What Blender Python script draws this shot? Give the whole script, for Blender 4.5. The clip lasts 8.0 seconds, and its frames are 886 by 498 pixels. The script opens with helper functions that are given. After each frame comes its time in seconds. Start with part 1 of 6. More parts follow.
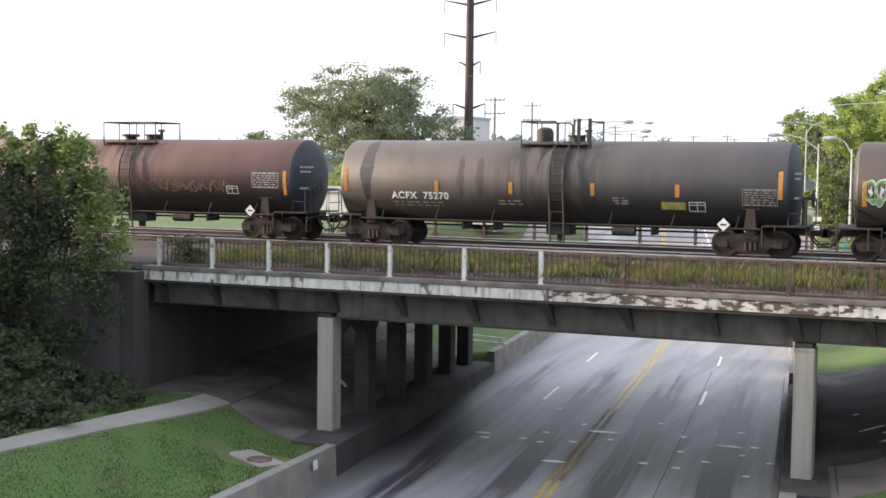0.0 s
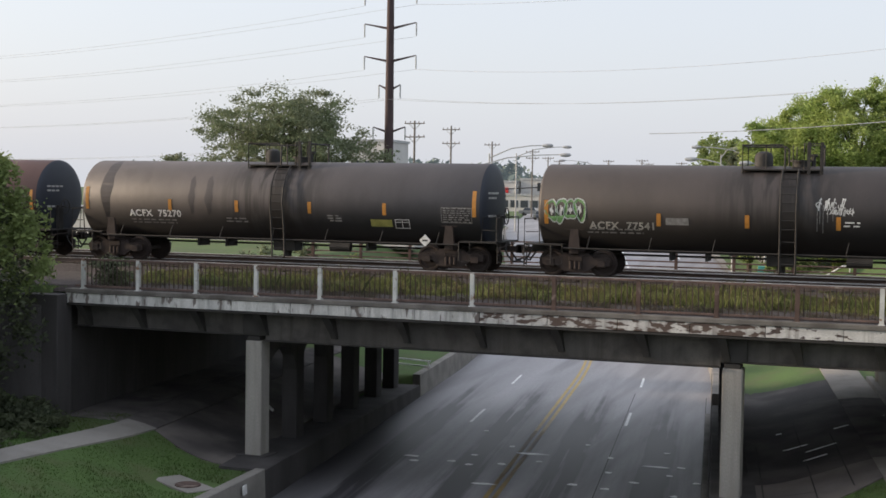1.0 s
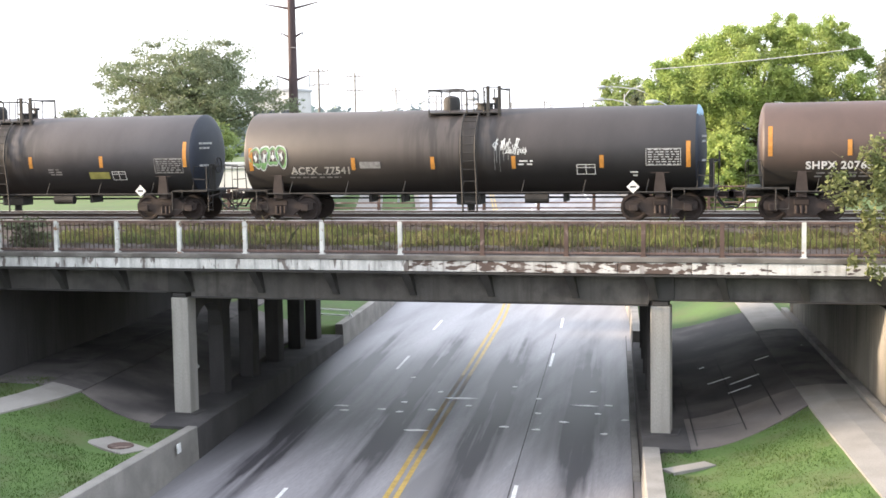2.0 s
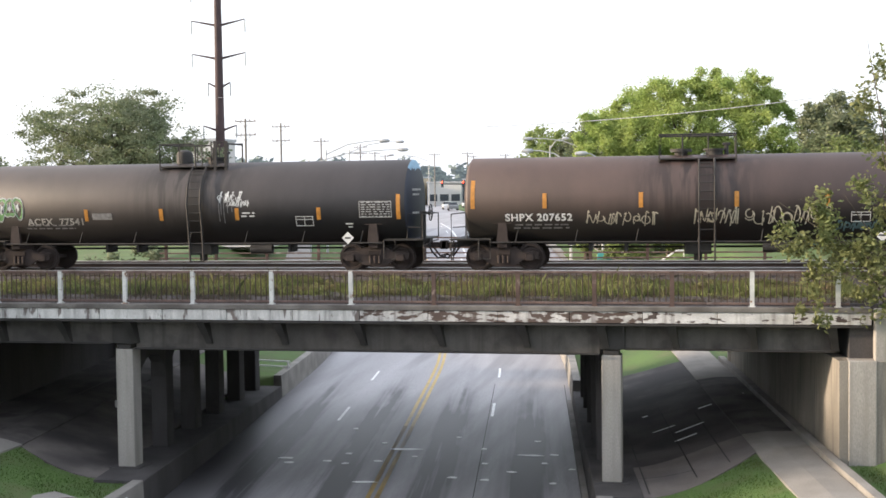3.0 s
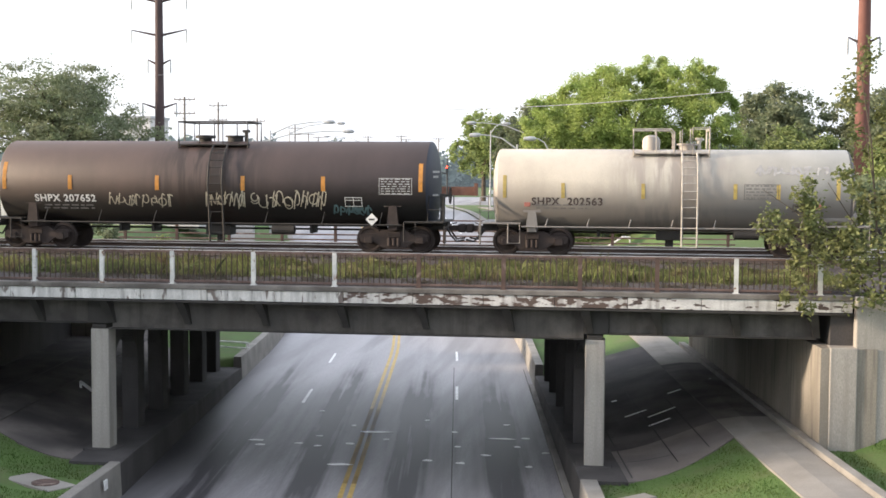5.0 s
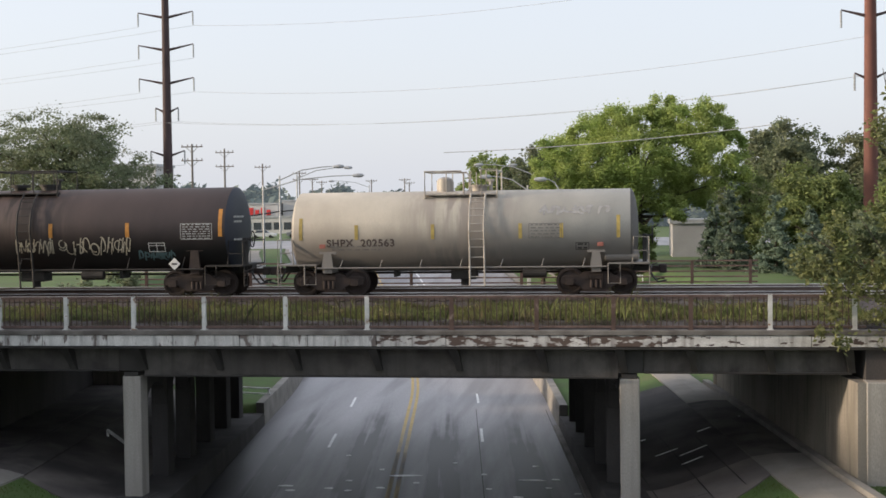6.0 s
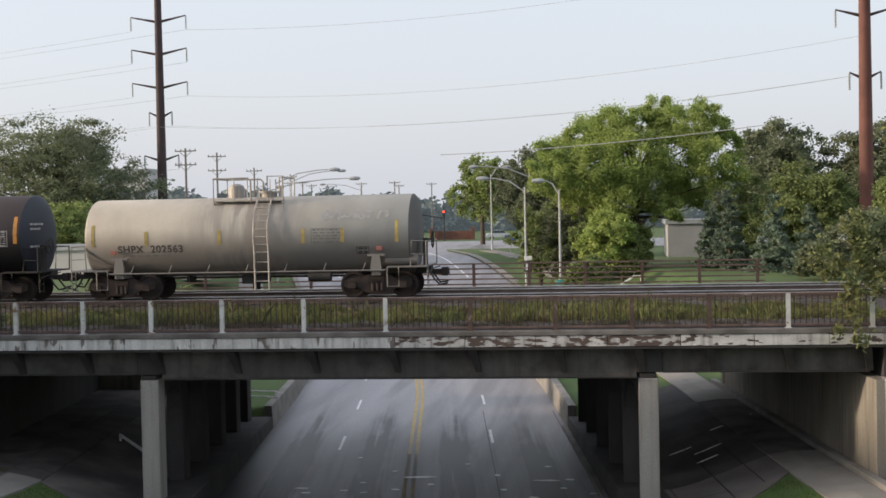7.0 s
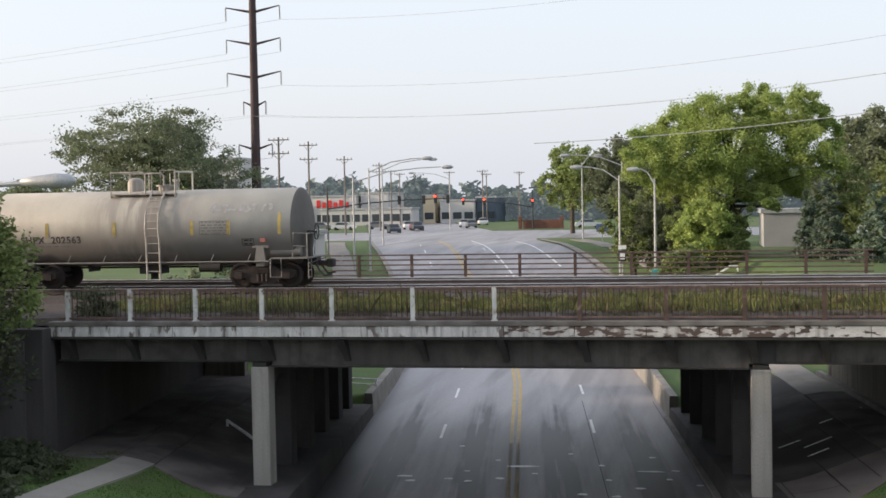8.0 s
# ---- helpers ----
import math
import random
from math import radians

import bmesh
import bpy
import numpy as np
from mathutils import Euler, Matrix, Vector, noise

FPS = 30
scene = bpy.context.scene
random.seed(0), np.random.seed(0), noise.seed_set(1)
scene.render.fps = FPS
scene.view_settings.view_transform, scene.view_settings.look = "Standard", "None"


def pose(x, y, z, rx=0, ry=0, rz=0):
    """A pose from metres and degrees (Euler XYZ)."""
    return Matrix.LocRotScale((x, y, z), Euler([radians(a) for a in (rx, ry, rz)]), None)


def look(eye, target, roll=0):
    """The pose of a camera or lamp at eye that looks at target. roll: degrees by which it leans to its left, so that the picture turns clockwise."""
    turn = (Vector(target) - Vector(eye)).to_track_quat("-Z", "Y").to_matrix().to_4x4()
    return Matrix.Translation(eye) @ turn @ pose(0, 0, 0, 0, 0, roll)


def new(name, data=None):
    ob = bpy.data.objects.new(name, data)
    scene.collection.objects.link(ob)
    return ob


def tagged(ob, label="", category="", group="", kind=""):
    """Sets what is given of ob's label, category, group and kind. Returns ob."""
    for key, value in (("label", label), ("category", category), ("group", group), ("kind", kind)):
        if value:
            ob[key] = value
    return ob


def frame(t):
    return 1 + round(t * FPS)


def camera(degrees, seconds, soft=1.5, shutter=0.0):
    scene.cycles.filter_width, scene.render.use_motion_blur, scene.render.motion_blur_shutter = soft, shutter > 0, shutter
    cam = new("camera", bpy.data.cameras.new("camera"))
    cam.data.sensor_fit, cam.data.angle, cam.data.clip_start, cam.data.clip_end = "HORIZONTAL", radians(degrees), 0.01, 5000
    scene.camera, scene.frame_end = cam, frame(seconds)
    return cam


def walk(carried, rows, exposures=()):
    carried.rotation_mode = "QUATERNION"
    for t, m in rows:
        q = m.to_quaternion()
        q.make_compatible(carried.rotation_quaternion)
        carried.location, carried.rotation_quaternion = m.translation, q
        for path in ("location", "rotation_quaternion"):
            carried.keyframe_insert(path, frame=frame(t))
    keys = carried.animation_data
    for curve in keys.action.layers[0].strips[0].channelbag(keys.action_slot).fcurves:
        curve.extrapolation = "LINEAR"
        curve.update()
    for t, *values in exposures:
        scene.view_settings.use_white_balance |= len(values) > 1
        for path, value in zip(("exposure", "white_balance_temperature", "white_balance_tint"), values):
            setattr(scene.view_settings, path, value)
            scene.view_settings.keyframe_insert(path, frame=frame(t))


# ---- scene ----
cam = camera(37.7, 8.0, soft=1.6)
PATH = [
    (0, (16.829, -35.742, 8.538), (16.053, -33.903, 8.41), 0.7),
    (0.5, (16.674, -35.715, 8.572), (15.898, -33.873, 8.486), 1.1),
    (1, (16.393, -35.852, 8.488), (15.737, -33.965, 8.398), 0.9),
    (1.5, (16.044, -35.937, 8.508), (15.472, -34.033, 8.29), -0.7),
    (2, (15.719, -35.964, 8.539), (15.206, -34.039, 8.366), -0.9),
    (2.2, (15.533, -35.912, 8.52), (15.049, -33.977, 8.372), -0.7),
    (3.3, (14.539, -36.27, 8.528), (14.157, -34.309, 8.434), -0.8),
    (3.5, (14.339, -36.294, 8.524), (13.905, -34.345, 8.421), -0.9),
    (4, (13.887, -36.492, 8.495), (13.5, -34.534, 8.37), 0.2),
    (4.5, (13.492, -36.401, 8.522), (13.115, -34.446, 8.338), 0.9),
    (5, (13.072, -36.396, 8.518), (12.796, -34.419, 8.395), 0.3),
    (5.2, (12.92, -36.401, 8.494), (12.672, -34.418, 8.405), 0.7),
    (6.3, (11.894, -36.59, 8.505), (11.579, -34.616, 8.454), -1.9),
    (6.5, (11.701, -36.591, 8.481), (11.335, -34.625, 8.431), -1.7),
    (7, (11.305, -36.749, 8.481), (11.049, -34.767, 8.427), -1.2),
    (7.5, (10.885, -36.771, 8.473), (10.663, -34.784, 8.407), -1.0),
    (8, (10.587, -36.823, 8.507), (10.203, -34.862, 8.438), -1.1),
]
EXPOSURE = [(0, 0.85), (0.5, 0.45), (1.0, -0.02), (1.5, 1.3), (2.0, 1.45), (3.5, 0.55), (4.0, 0.5), (4.5, 1.1), (5.0, 0.85), (6.5, -0.12), (7.0, -0.06), (7.5, 0.08), (8, 0.12)]
walk(cam, [(t, look(eye, target, roll)) for t, eye, target, roll in PATH], EXPOSURE)

# ---- light ----
SUN_EL, SUN_AZ = radians(13), radians(190)      # azimuth of the sun seen from the place, from +x turning to +y
world = bpy.data.worlds.new("world")
scene.world = world
world.use_nodes = True
wn, wl = world.node_tree.nodes, world.node_tree.links
sky = wn.new("ShaderNodeTexSky")
sky.sky_type, sky.sun_disc = "NISHITA", False
sky.sun_elevation, sky.sun_rotation = SUN_EL, radians(90) - SUN_AZ
sky.air_density, sky.dust_density, sky.ozone_density = 1.0, 4.5, 1.5
haze = wn.new("ShaderNodeMix")              # thin white haze over the whole sky
haze.data_type, haze.inputs[0].default_value, haze.inputs[7].default_value = "RGBA", 0.5, (7.9, 8.2, 9.0, 1)
wl.new(sky.outputs[0], haze.inputs[6])
wl.new(haze.outputs[2], wn["Background"].inputs[0])
wn["Background"].inputs[1].default_value = 0.165
sun = new("sun", bpy.data.lights.new("sun", "SUN"))
sun.data.energy, sun.data.angle, sun.data.color = 4.2, radians(3), (1.0, 0.80, 0.60)
toward = Vector((math.cos(SUN_EL) * math.cos(SUN_AZ), math.cos(SUN_EL) * math.sin(SUN_AZ), math.sin(SUN_EL)))
sun.matrix_world = look(toward * 100, (0, 0, 0))

# ---- materials ----


def mat(name, colour, rough=0.8, metal=0.0, vary=0.25, scale=3.0, tint=None, grain=0.15, grain_scale=40.0, bump=0.15, spread=0.0, stretch=(1, 1, 1), stain=None, stain_at=(0.5, 0.62), stain_scale=1.0, drip=None, drip_at=(0.52, 0.72)):
    """A node material: two scales of noise on the colour, fine relief, optional stains in a second colour."""
    m = bpy.data.materials.new(name)
    m.use_nodes = True
    n, l = m.node_tree.nodes, m.node_tree.links
    b = n["Principled BSDF"]
    co = n.new("ShaderNodeTexCoord")
    mp = n.new("ShaderNodeMapping")
    mp.inputs["Scale"].default_value = stretch
    l.new(co.outputs["Object"], mp.inputs[0])

    def noise_tex(s, detail=4.0):
        t = n.new("ShaderNodeTexNoise")
        t.inputs["Scale"].default_value, t.inputs["Detail"].default_value = s, detail
        l.new(mp.outputs[0], t.inputs["Vector"])
        return t.outputs["Fac"]

    def ramp(src, a, b2, lo, hi):
        r = n.new("ShaderNodeMapRange")
        r.inputs[1].default_value, r.inputs[2].default_value, r.inputs[3].default_value, r.inputs[4].default_value = a, b2, lo, hi
        l.new(src, r.inputs[0])
        return r.outputs[0]

    def mix(kind, fac, a, b2):
        x = n.new("ShaderNodeMix")
        x.data_type, x.blend_type = "RGBA", kind
        for sock, v in ((x.inputs[0], fac), (x.inputs[6], a), (x.inputs[7], b2)):
            if isinstance(v, (int, float)):
                sock.default_value = v
            elif isinstance(v, tuple):
                sock.default_value = (*v[:3], 1)
            else:
                l.new(v, sock)
        return x.outputs[2]

    big, small = noise_tex(scale), noise_tex(grain_scale, 3.0)
    col = mix("MIX", ramp(big, 0.35, 0.65, 0, 1), colour, tint or tuple(c * (1 - vary) for c in colour))
    v = n.new("ShaderNodeCombineColor")
    g = ramp(small, 0.3, 0.7, 1 - grain, 1 + grain)
    for k in range(3):
        l.new(g, v.inputs[k])
    col = mix("MULTIPLY", 1.0, col, v.outputs[0])
    if stain:
        col = mix("MIX", ramp(noise_tex(stain_scale, 6.0), stain_at[0], stain_at[1], 0, 1), col, stain)
    if drip:                      # dirt that has run down in narrow streaks
        dm, dt = n.new("ShaderNodeMapping"), n.new("ShaderNodeTexNoise")
        dm.inputs["Scale"].default_value = (5.0, 5.0, 0.35)
        l.new(co.outputs["Object"], dm.inputs[0])
        dt.inputs["Scale"].default_value, dt.inputs["Detail"].default_value = 1.0, 5.0
        l.new(dm.outputs[0], dt.inputs["Vector"])
        col = mix("MIX", ramp(dt.outputs["Fac"], drip_at[0], drip_at[1], 0, 0.85), col, drip)
    if spread:
        for src in ("Object Info", "Geometry"):
            nd = n.new("ShaderNodeObjectInfo" if src == "Object Info" else "ShaderNodeNewGeometry")
            rnd = nd.outputs["Random" if src == "Object Info" else "Random Per Island"]
            w = n.new("ShaderNodeCombineColor")
            f = ramp(rnd, 0, 1, 1 - spread, 1 + spread)
            for k in range(3):
                l.new(f, w.inputs[k])
            col = mix("MULTIPLY", 1.0, col, w.outputs[0])
    l.new(col, b.inputs["Base Color"])
    b.inputs["Roughness"].default_value, b.inputs["Metallic"].default_value = rough, metal
    if bump:
        bp = n.new("ShaderNodeBump")
        bp.inputs["Strength"].default_value, bp.inputs["Distance"].default_value = bump, 0.02
        l.new(small, bp.inputs["Height"])
        l.new(bp.outputs[0], b.inputs["Normal"])
    return m


M = {}
M["asphalt"] = mat("worn road concrete", (0.335, 0.323, 0.34), 0.46, scale=0.25, vary=0.3, stretch=(1.5, 0.10, 1), stain=(0.19, 0.183, 0.19), stain_at=(0.48, 0.66), stain_scale=0.55, grain_scale=30)
M["road_patch"] = mat("road patching", (0.17, 0.165, 0.17), 0.7, scale=1.2, vary=0.3, grain_scale=30)
# For the left walls: weathered, and darkened to hold that side's shade.
M["concrete"] = mat("weathered concrete with shade painted in", (0.072, 0.066, 0.067), 0.9, scale=0.8, vary=0.3, stain=(0.055, 0.05, 0.05), stain_at=(0.5, 0.72), stain_scale=0.7, stretch=(1, 1, 0.35), drip=(0.036, 0.033, 0.033), drip_at=(0.55, 0.8))
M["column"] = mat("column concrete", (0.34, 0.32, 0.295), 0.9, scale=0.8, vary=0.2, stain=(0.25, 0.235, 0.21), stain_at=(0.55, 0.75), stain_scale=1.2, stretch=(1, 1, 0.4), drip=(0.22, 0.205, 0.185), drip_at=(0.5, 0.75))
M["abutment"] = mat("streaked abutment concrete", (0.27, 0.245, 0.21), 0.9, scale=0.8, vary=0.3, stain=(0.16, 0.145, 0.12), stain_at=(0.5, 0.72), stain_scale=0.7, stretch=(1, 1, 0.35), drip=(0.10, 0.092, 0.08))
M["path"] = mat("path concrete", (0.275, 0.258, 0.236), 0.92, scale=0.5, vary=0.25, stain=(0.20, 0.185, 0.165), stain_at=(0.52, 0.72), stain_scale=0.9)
# Darker copy of the path concrete: grime plus the bridge's shadow in the colour.
M["path_grimy_shade"] = mat("grimy path concrete with deck shade painted in", (0.14, 0.125, 0.118), 0.92, scale=0.6, vary=0.4, stain=(0.06, 0.054, 0.052), stain_at=(0.46, 0.6), stain_scale=0.7)
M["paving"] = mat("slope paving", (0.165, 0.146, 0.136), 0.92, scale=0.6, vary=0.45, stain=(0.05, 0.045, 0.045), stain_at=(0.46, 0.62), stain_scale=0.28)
# Slope paving in two painted tones: sky light at the edge, deck shade behind.
M["paving_skylit"] = mat("slope paving with sky light painted in", (0.175, 0.155, 0.144), 0.92, scale=0.6, vary=0.35, stain=(0.12, 0.105, 0.10), stain_at=(0.5, 0.7), stain_scale=0.5)
M["paving_soot_shade"] = mat("sooty slope paving with deck shade painted in", (0.10, 0.09, 0.087), 0.92, scale=0.6, vary=0.45, stain=(0.042, 0.038, 0.039), stain_at=(0.42, 0.6), stain_scale=0.3)
M["kerb"] = mat("kerb concrete", (0.26, 0.245, 0.225), 0.9, scale=1.0, vary=0.3)
M["coping"] = mat("weathered coping concrete", (0.19, 0.175, 0.16), 0.9, scale=1.2, vary=0.4, stain=(0.09, 0.08, 0.072), stain_at=(0.48, 0.66), stain_scale=1.5)
M["girder"] = mat("dirty girder concrete", (0.082, 0.076, 0.074), 0.85, scale=0.6, vary=0.35, stain=(0.055, 0.05, 0.048), stain_at=(0.5, 0.7), stain_scale=1.3, stretch=(1, 1, 0.5))
M["girder_face"] = mat("tan girder facing", (0.10, 0.092, 0.084), 0.85, scale=0.7, vary=0.4, stain=(0.035, 0.031, 0.03), stain_at=(0.48, 0.66), stain_scale=1.3, stretch=(1, 1, 0.9), drip=(0.045, 0.039, 0.036), drip_at=(0.5, 0.74))
M["fascia"] = mat("peeling white paint", (0.62, 0.61, 0.59), 0.75, scale=2.5, vary=0.3, grain=0.12, grain_scale=25, stain=(0.15, 0.125, 0.115), stain_at=(0.58, 0.64), stain_scale=3.2, stretch=(1.6, 1, 0.5), drip=(0.10, 0.09, 0.085), drip_at=(0.52, 0.74))
M["fascia_mid"] = mat("half peeled paint", (0.60, 0.585, 0.565), 0.8, scale=2.5, vary=0.3, grain=0.15, grain_scale=25, stain=(0.06, 0.042, 0.038), stain_at=(0.58, 0.61), stain_scale=4.5, stretch=(0.6, 1, 1.6), drip=(0.12, 0.095, 0.08), drip_at=(0.52, 0.74))
M["fascia_worn"] = mat("mostly peeled paint", (0.56, 0.545, 0.525), 0.8, scale=2.5, vary=0.35, grain=0.15, grain_scale=25, stain=(0.085, 0.058, 0.048), stain_at=(0.49, 0.53), stain_scale=5.0, stretch=(0.6, 1, 1.8), drip=(0.09, 0.065, 0.055), drip_at=(0.48, 0.74))
M["white_post"] = mat("chalky white steel paint", (0.62, 0.62, 0.60), 0.7, scale=3, stain=(0.22, 0.12, 0.07), stain_at=(0.6, 0.66), stain_scale=4)
M["rust"] = mat("rusty steel", (0.105, 0.066, 0.055), 0.85, scale=2, vary=0.4, stain=(0.22, 0.17, 0.145), stain_at=(0.6, 0.72), stain_scale=3)
M["picket"] = mat("dark rusty picket", (0.075, 0.05, 0.042), 0.9, scale=2, vary=0.4, spread=0.3)
M["rust_light"] = mat("faded rusty rail", (0.15, 0.10, 0.085), 0.85, scale=2, vary=0.4, stain=(0.26, 0.22, 0.20), stain_at=(0.6, 0.7), stain_scale=2.5)
M["steel_dark"] = mat("dark grimy steel", (0.035, 0.032, 0.03), 0.75, scale=2, vary=0.4)
M["truck"] = mat("rusty cast steel", (0.045, 0.032, 0.028), 0.85, scale=3, vary=0.4)
M["rail"] = mat("rail steel", (0.13, 0.10, 0.09), 0.7, metal=0.3, scale=2)
M["rail_head"] = mat("polished rail head", (0.66, 0.64, 0.64), 0.38, metal=0.8, scale=2, bump=0)
M["tie"] = mat("creosote timber", (0.07, 0.055, 0.045), 0.95, scale=2, vary=0.4)
M["ballast"] = mat("ballast", (0.064, 0.051, 0.049), 0.95, scale=1.0, vary=0.35, grain=0.5, grain_scale=14, bump=0.8)
M["grass"] = mat("mown grass", (0.07, 0.126, 0.028), 0.95, scale=0.35, tint=(0.052, 0.094, 0.024), grain=0.2, grain_scale=14, bump=0.3, stain=(0.09, 0.105, 0.04), stain_at=(0.48, 0.75), stain_scale=0.7)
M["blade"] = mat("grass blades", (0.074, 0.138, 0.030), 0.9, spread=0.12, bump=0, scale=0.35, tint=(0.095, 0.13, 0.038))
M["joint"] = mat("dirt in joints", (0.17, 0.16, 0.145), 0.95, scale=2)
M["weed"] = mat("tall weeds", (0.165, 0.175, 0.058), 0.9, spread=0.45, bump=0, scale=0.6, tint=(0.10, 0.125, 0.046), stain=(0.16, 0.12, 0.07), stain_at=(0.52, 0.68), stain_scale=0.9)
M["weed_dead"] = mat("dead weed stalks", (0.075, 0.058, 0.042), 0.95, spread=0.4, bump=0, scale=0.8, tint=(0.05, 0.052, 0.03))
M["weed_leaf"] = mat("broad weed leaves", (0.12, 0.15, 0.05), 0.85, spread=0.4, bump=0, scale=0.7, tint=(0.17, 0.15, 0.07))
M["leaf_dry"] = mat("dull olive leaves", (0.19, 0.20, 0.08), 0.75, spread=0.2, bump=0, scale=0.5, tint=(0.13, 0.16, 0.055))
M["bark"] = mat("bark", (0.10, 0.08, 0.06), 0.95, scale=3, vary=0.4)
M["leaf_dark"] = mat("dark leaves", (0.155, 0.192, 0.105), 0.75, spread=0.2, bump=0, scale=0.4, tint=(0.162, 0.178, 0.11))
M["leaf_mid"] = mat("green leaves", (0.23, 0.29, 0.10), 0.75, spread=0.2, bump=0, scale=0.3)
M["leaf_bright"] = mat("sunlit yellow-green leaves", (0.44, 0.52, 0.16), 0.75, spread=0.2, bump=0, scale=0.25, tint=(0.32, 0.43, 0.12))
M["leaf_blue"] = mat("spruce needles", (0.16, 0.215, 0.155), 0.8, spread=0.2, bump=0, scale=0.4)
M["leaf_bush"] = mat("shaded bush leaves", (0.085, 0.10, 0.05), 0.8, spread=0.2, bump=0, scale=0.5, tint=(0.055, 0.07, 0.038))
# Haze of distance painted in: greyed leaves with a faint blue glow.
M["leaf_far_haze"] = mat("distant woods", (0.13, 0.16, 0.13), 0.9, spread=0.3, bump=0, scale=0.05, tint=(0.09, 0.115, 0.10))
M["leaf_far_haze"].node_tree.nodes["Principled BSDF"].inputs["Emission Color"].default_value = (0.72, 0.86, 1.0, 1)
M["leaf_far_haze"].node_tree.nodes["Principled BSDF"].inputs["Emission Strength"].default_value = 0.075
M["pole_rust"] = mat("weathering steel", (0.072, 0.046, 0.048), 0.8, scale=0.6, vary=0.3)
M["pole_red"] = mat("red-brown weathering steel", (0.17, 0.07, 0.055), 0.8, scale=0.6, vary=0.3)
M["yellow_grimy"] = mat("grimy yellow road paint", (0.42, 0.28, 0.07), 0.6, scale=2, vary=0.5, stain=(0.12, 0.08, 0.05), stain_at=(0.40, 0.66), stain_scale=0.8, stretch=(1, 0.25, 1))
M["wood_pole"] = mat("grey timber pole", (0.22, 0.20, 0.18), 0.9, scale=2)
M["signal_black"] = mat("black signal housing", (0.03, 0.03, 0.032), 0.6)
M["galv"] = mat("galvanised steel", (0.45, 0.46, 0.47), 0.5, metal=0.3, scale=2)
M["white_line"] = mat("worn white road paint", (0.78, 0.78, 0.77), 0.3, scale=4, vary=0.25)
M["yellow_line"] = mat("worn yellow road paint", (0.55, 0.37, 0.09), 0.5, scale=4, vary=0.3)
M["orange"] = mat("amber reflective strip", (0.52, 0.23, 0.04), 0.5, scale=8, vary=0.2)
M["letter"] = mat("white stencil paint", (0.72, 0.72, 0.70), 0.7, scale=6, vary=0.15)
M["letter_dim"] = mat("grimed stencil paint", (0.27, 0.26, 0.25), 0.8, scale=6, vary=0.4)
M["letter_faint"] = mat("dulled cream stencil paint", (0.40, 0.385, 0.35), 0.75, scale=6, vary=0.35)
M["letter_black"] = mat("black stencil paint", (0.04, 0.04, 0.04), 0.7, scale=6, vary=0.15)
M["cable"] = mat("cable", (0.5, 0.5, 0.52), 0.6, scale=2)
M["glass_far"] = mat("dark window glass", (0.05, 0.06, 0.07), 0.15, scale=2, bump=0)
M["far_wall"] = mat("pale wall", (0.55, 0.54, 0.52), 0.85, scale=0.3, vary=0.12)
M["cream_wall"] = mat("cream render", (0.62, 0.52, 0.36), 0.85, scale=0.3, vary=0.12)
M["blue_wall"] = mat("dark blue-grey cladding", (0.07, 0.10, 0.14), 0.5, scale=0.4, vary=0.2)
M["grey_siding"] = mat("grey siding", (0.34, 0.34, 0.345), 0.85, scale=0.5, vary=0.15)
M["faded_cream"] = mat("faded cream steel paint", (0.47, 0.435, 0.39), 0.75, scale=3, vary=0.3)
M["red_sign"] = mat("red sign", (0.6, 0.03, 0.03), 0.5, scale=2, vary=0.1)
M["brick_red"] = mat("red brick", (0.18, 0.085, 0.065), 0.9, scale=1, vary=0.3)



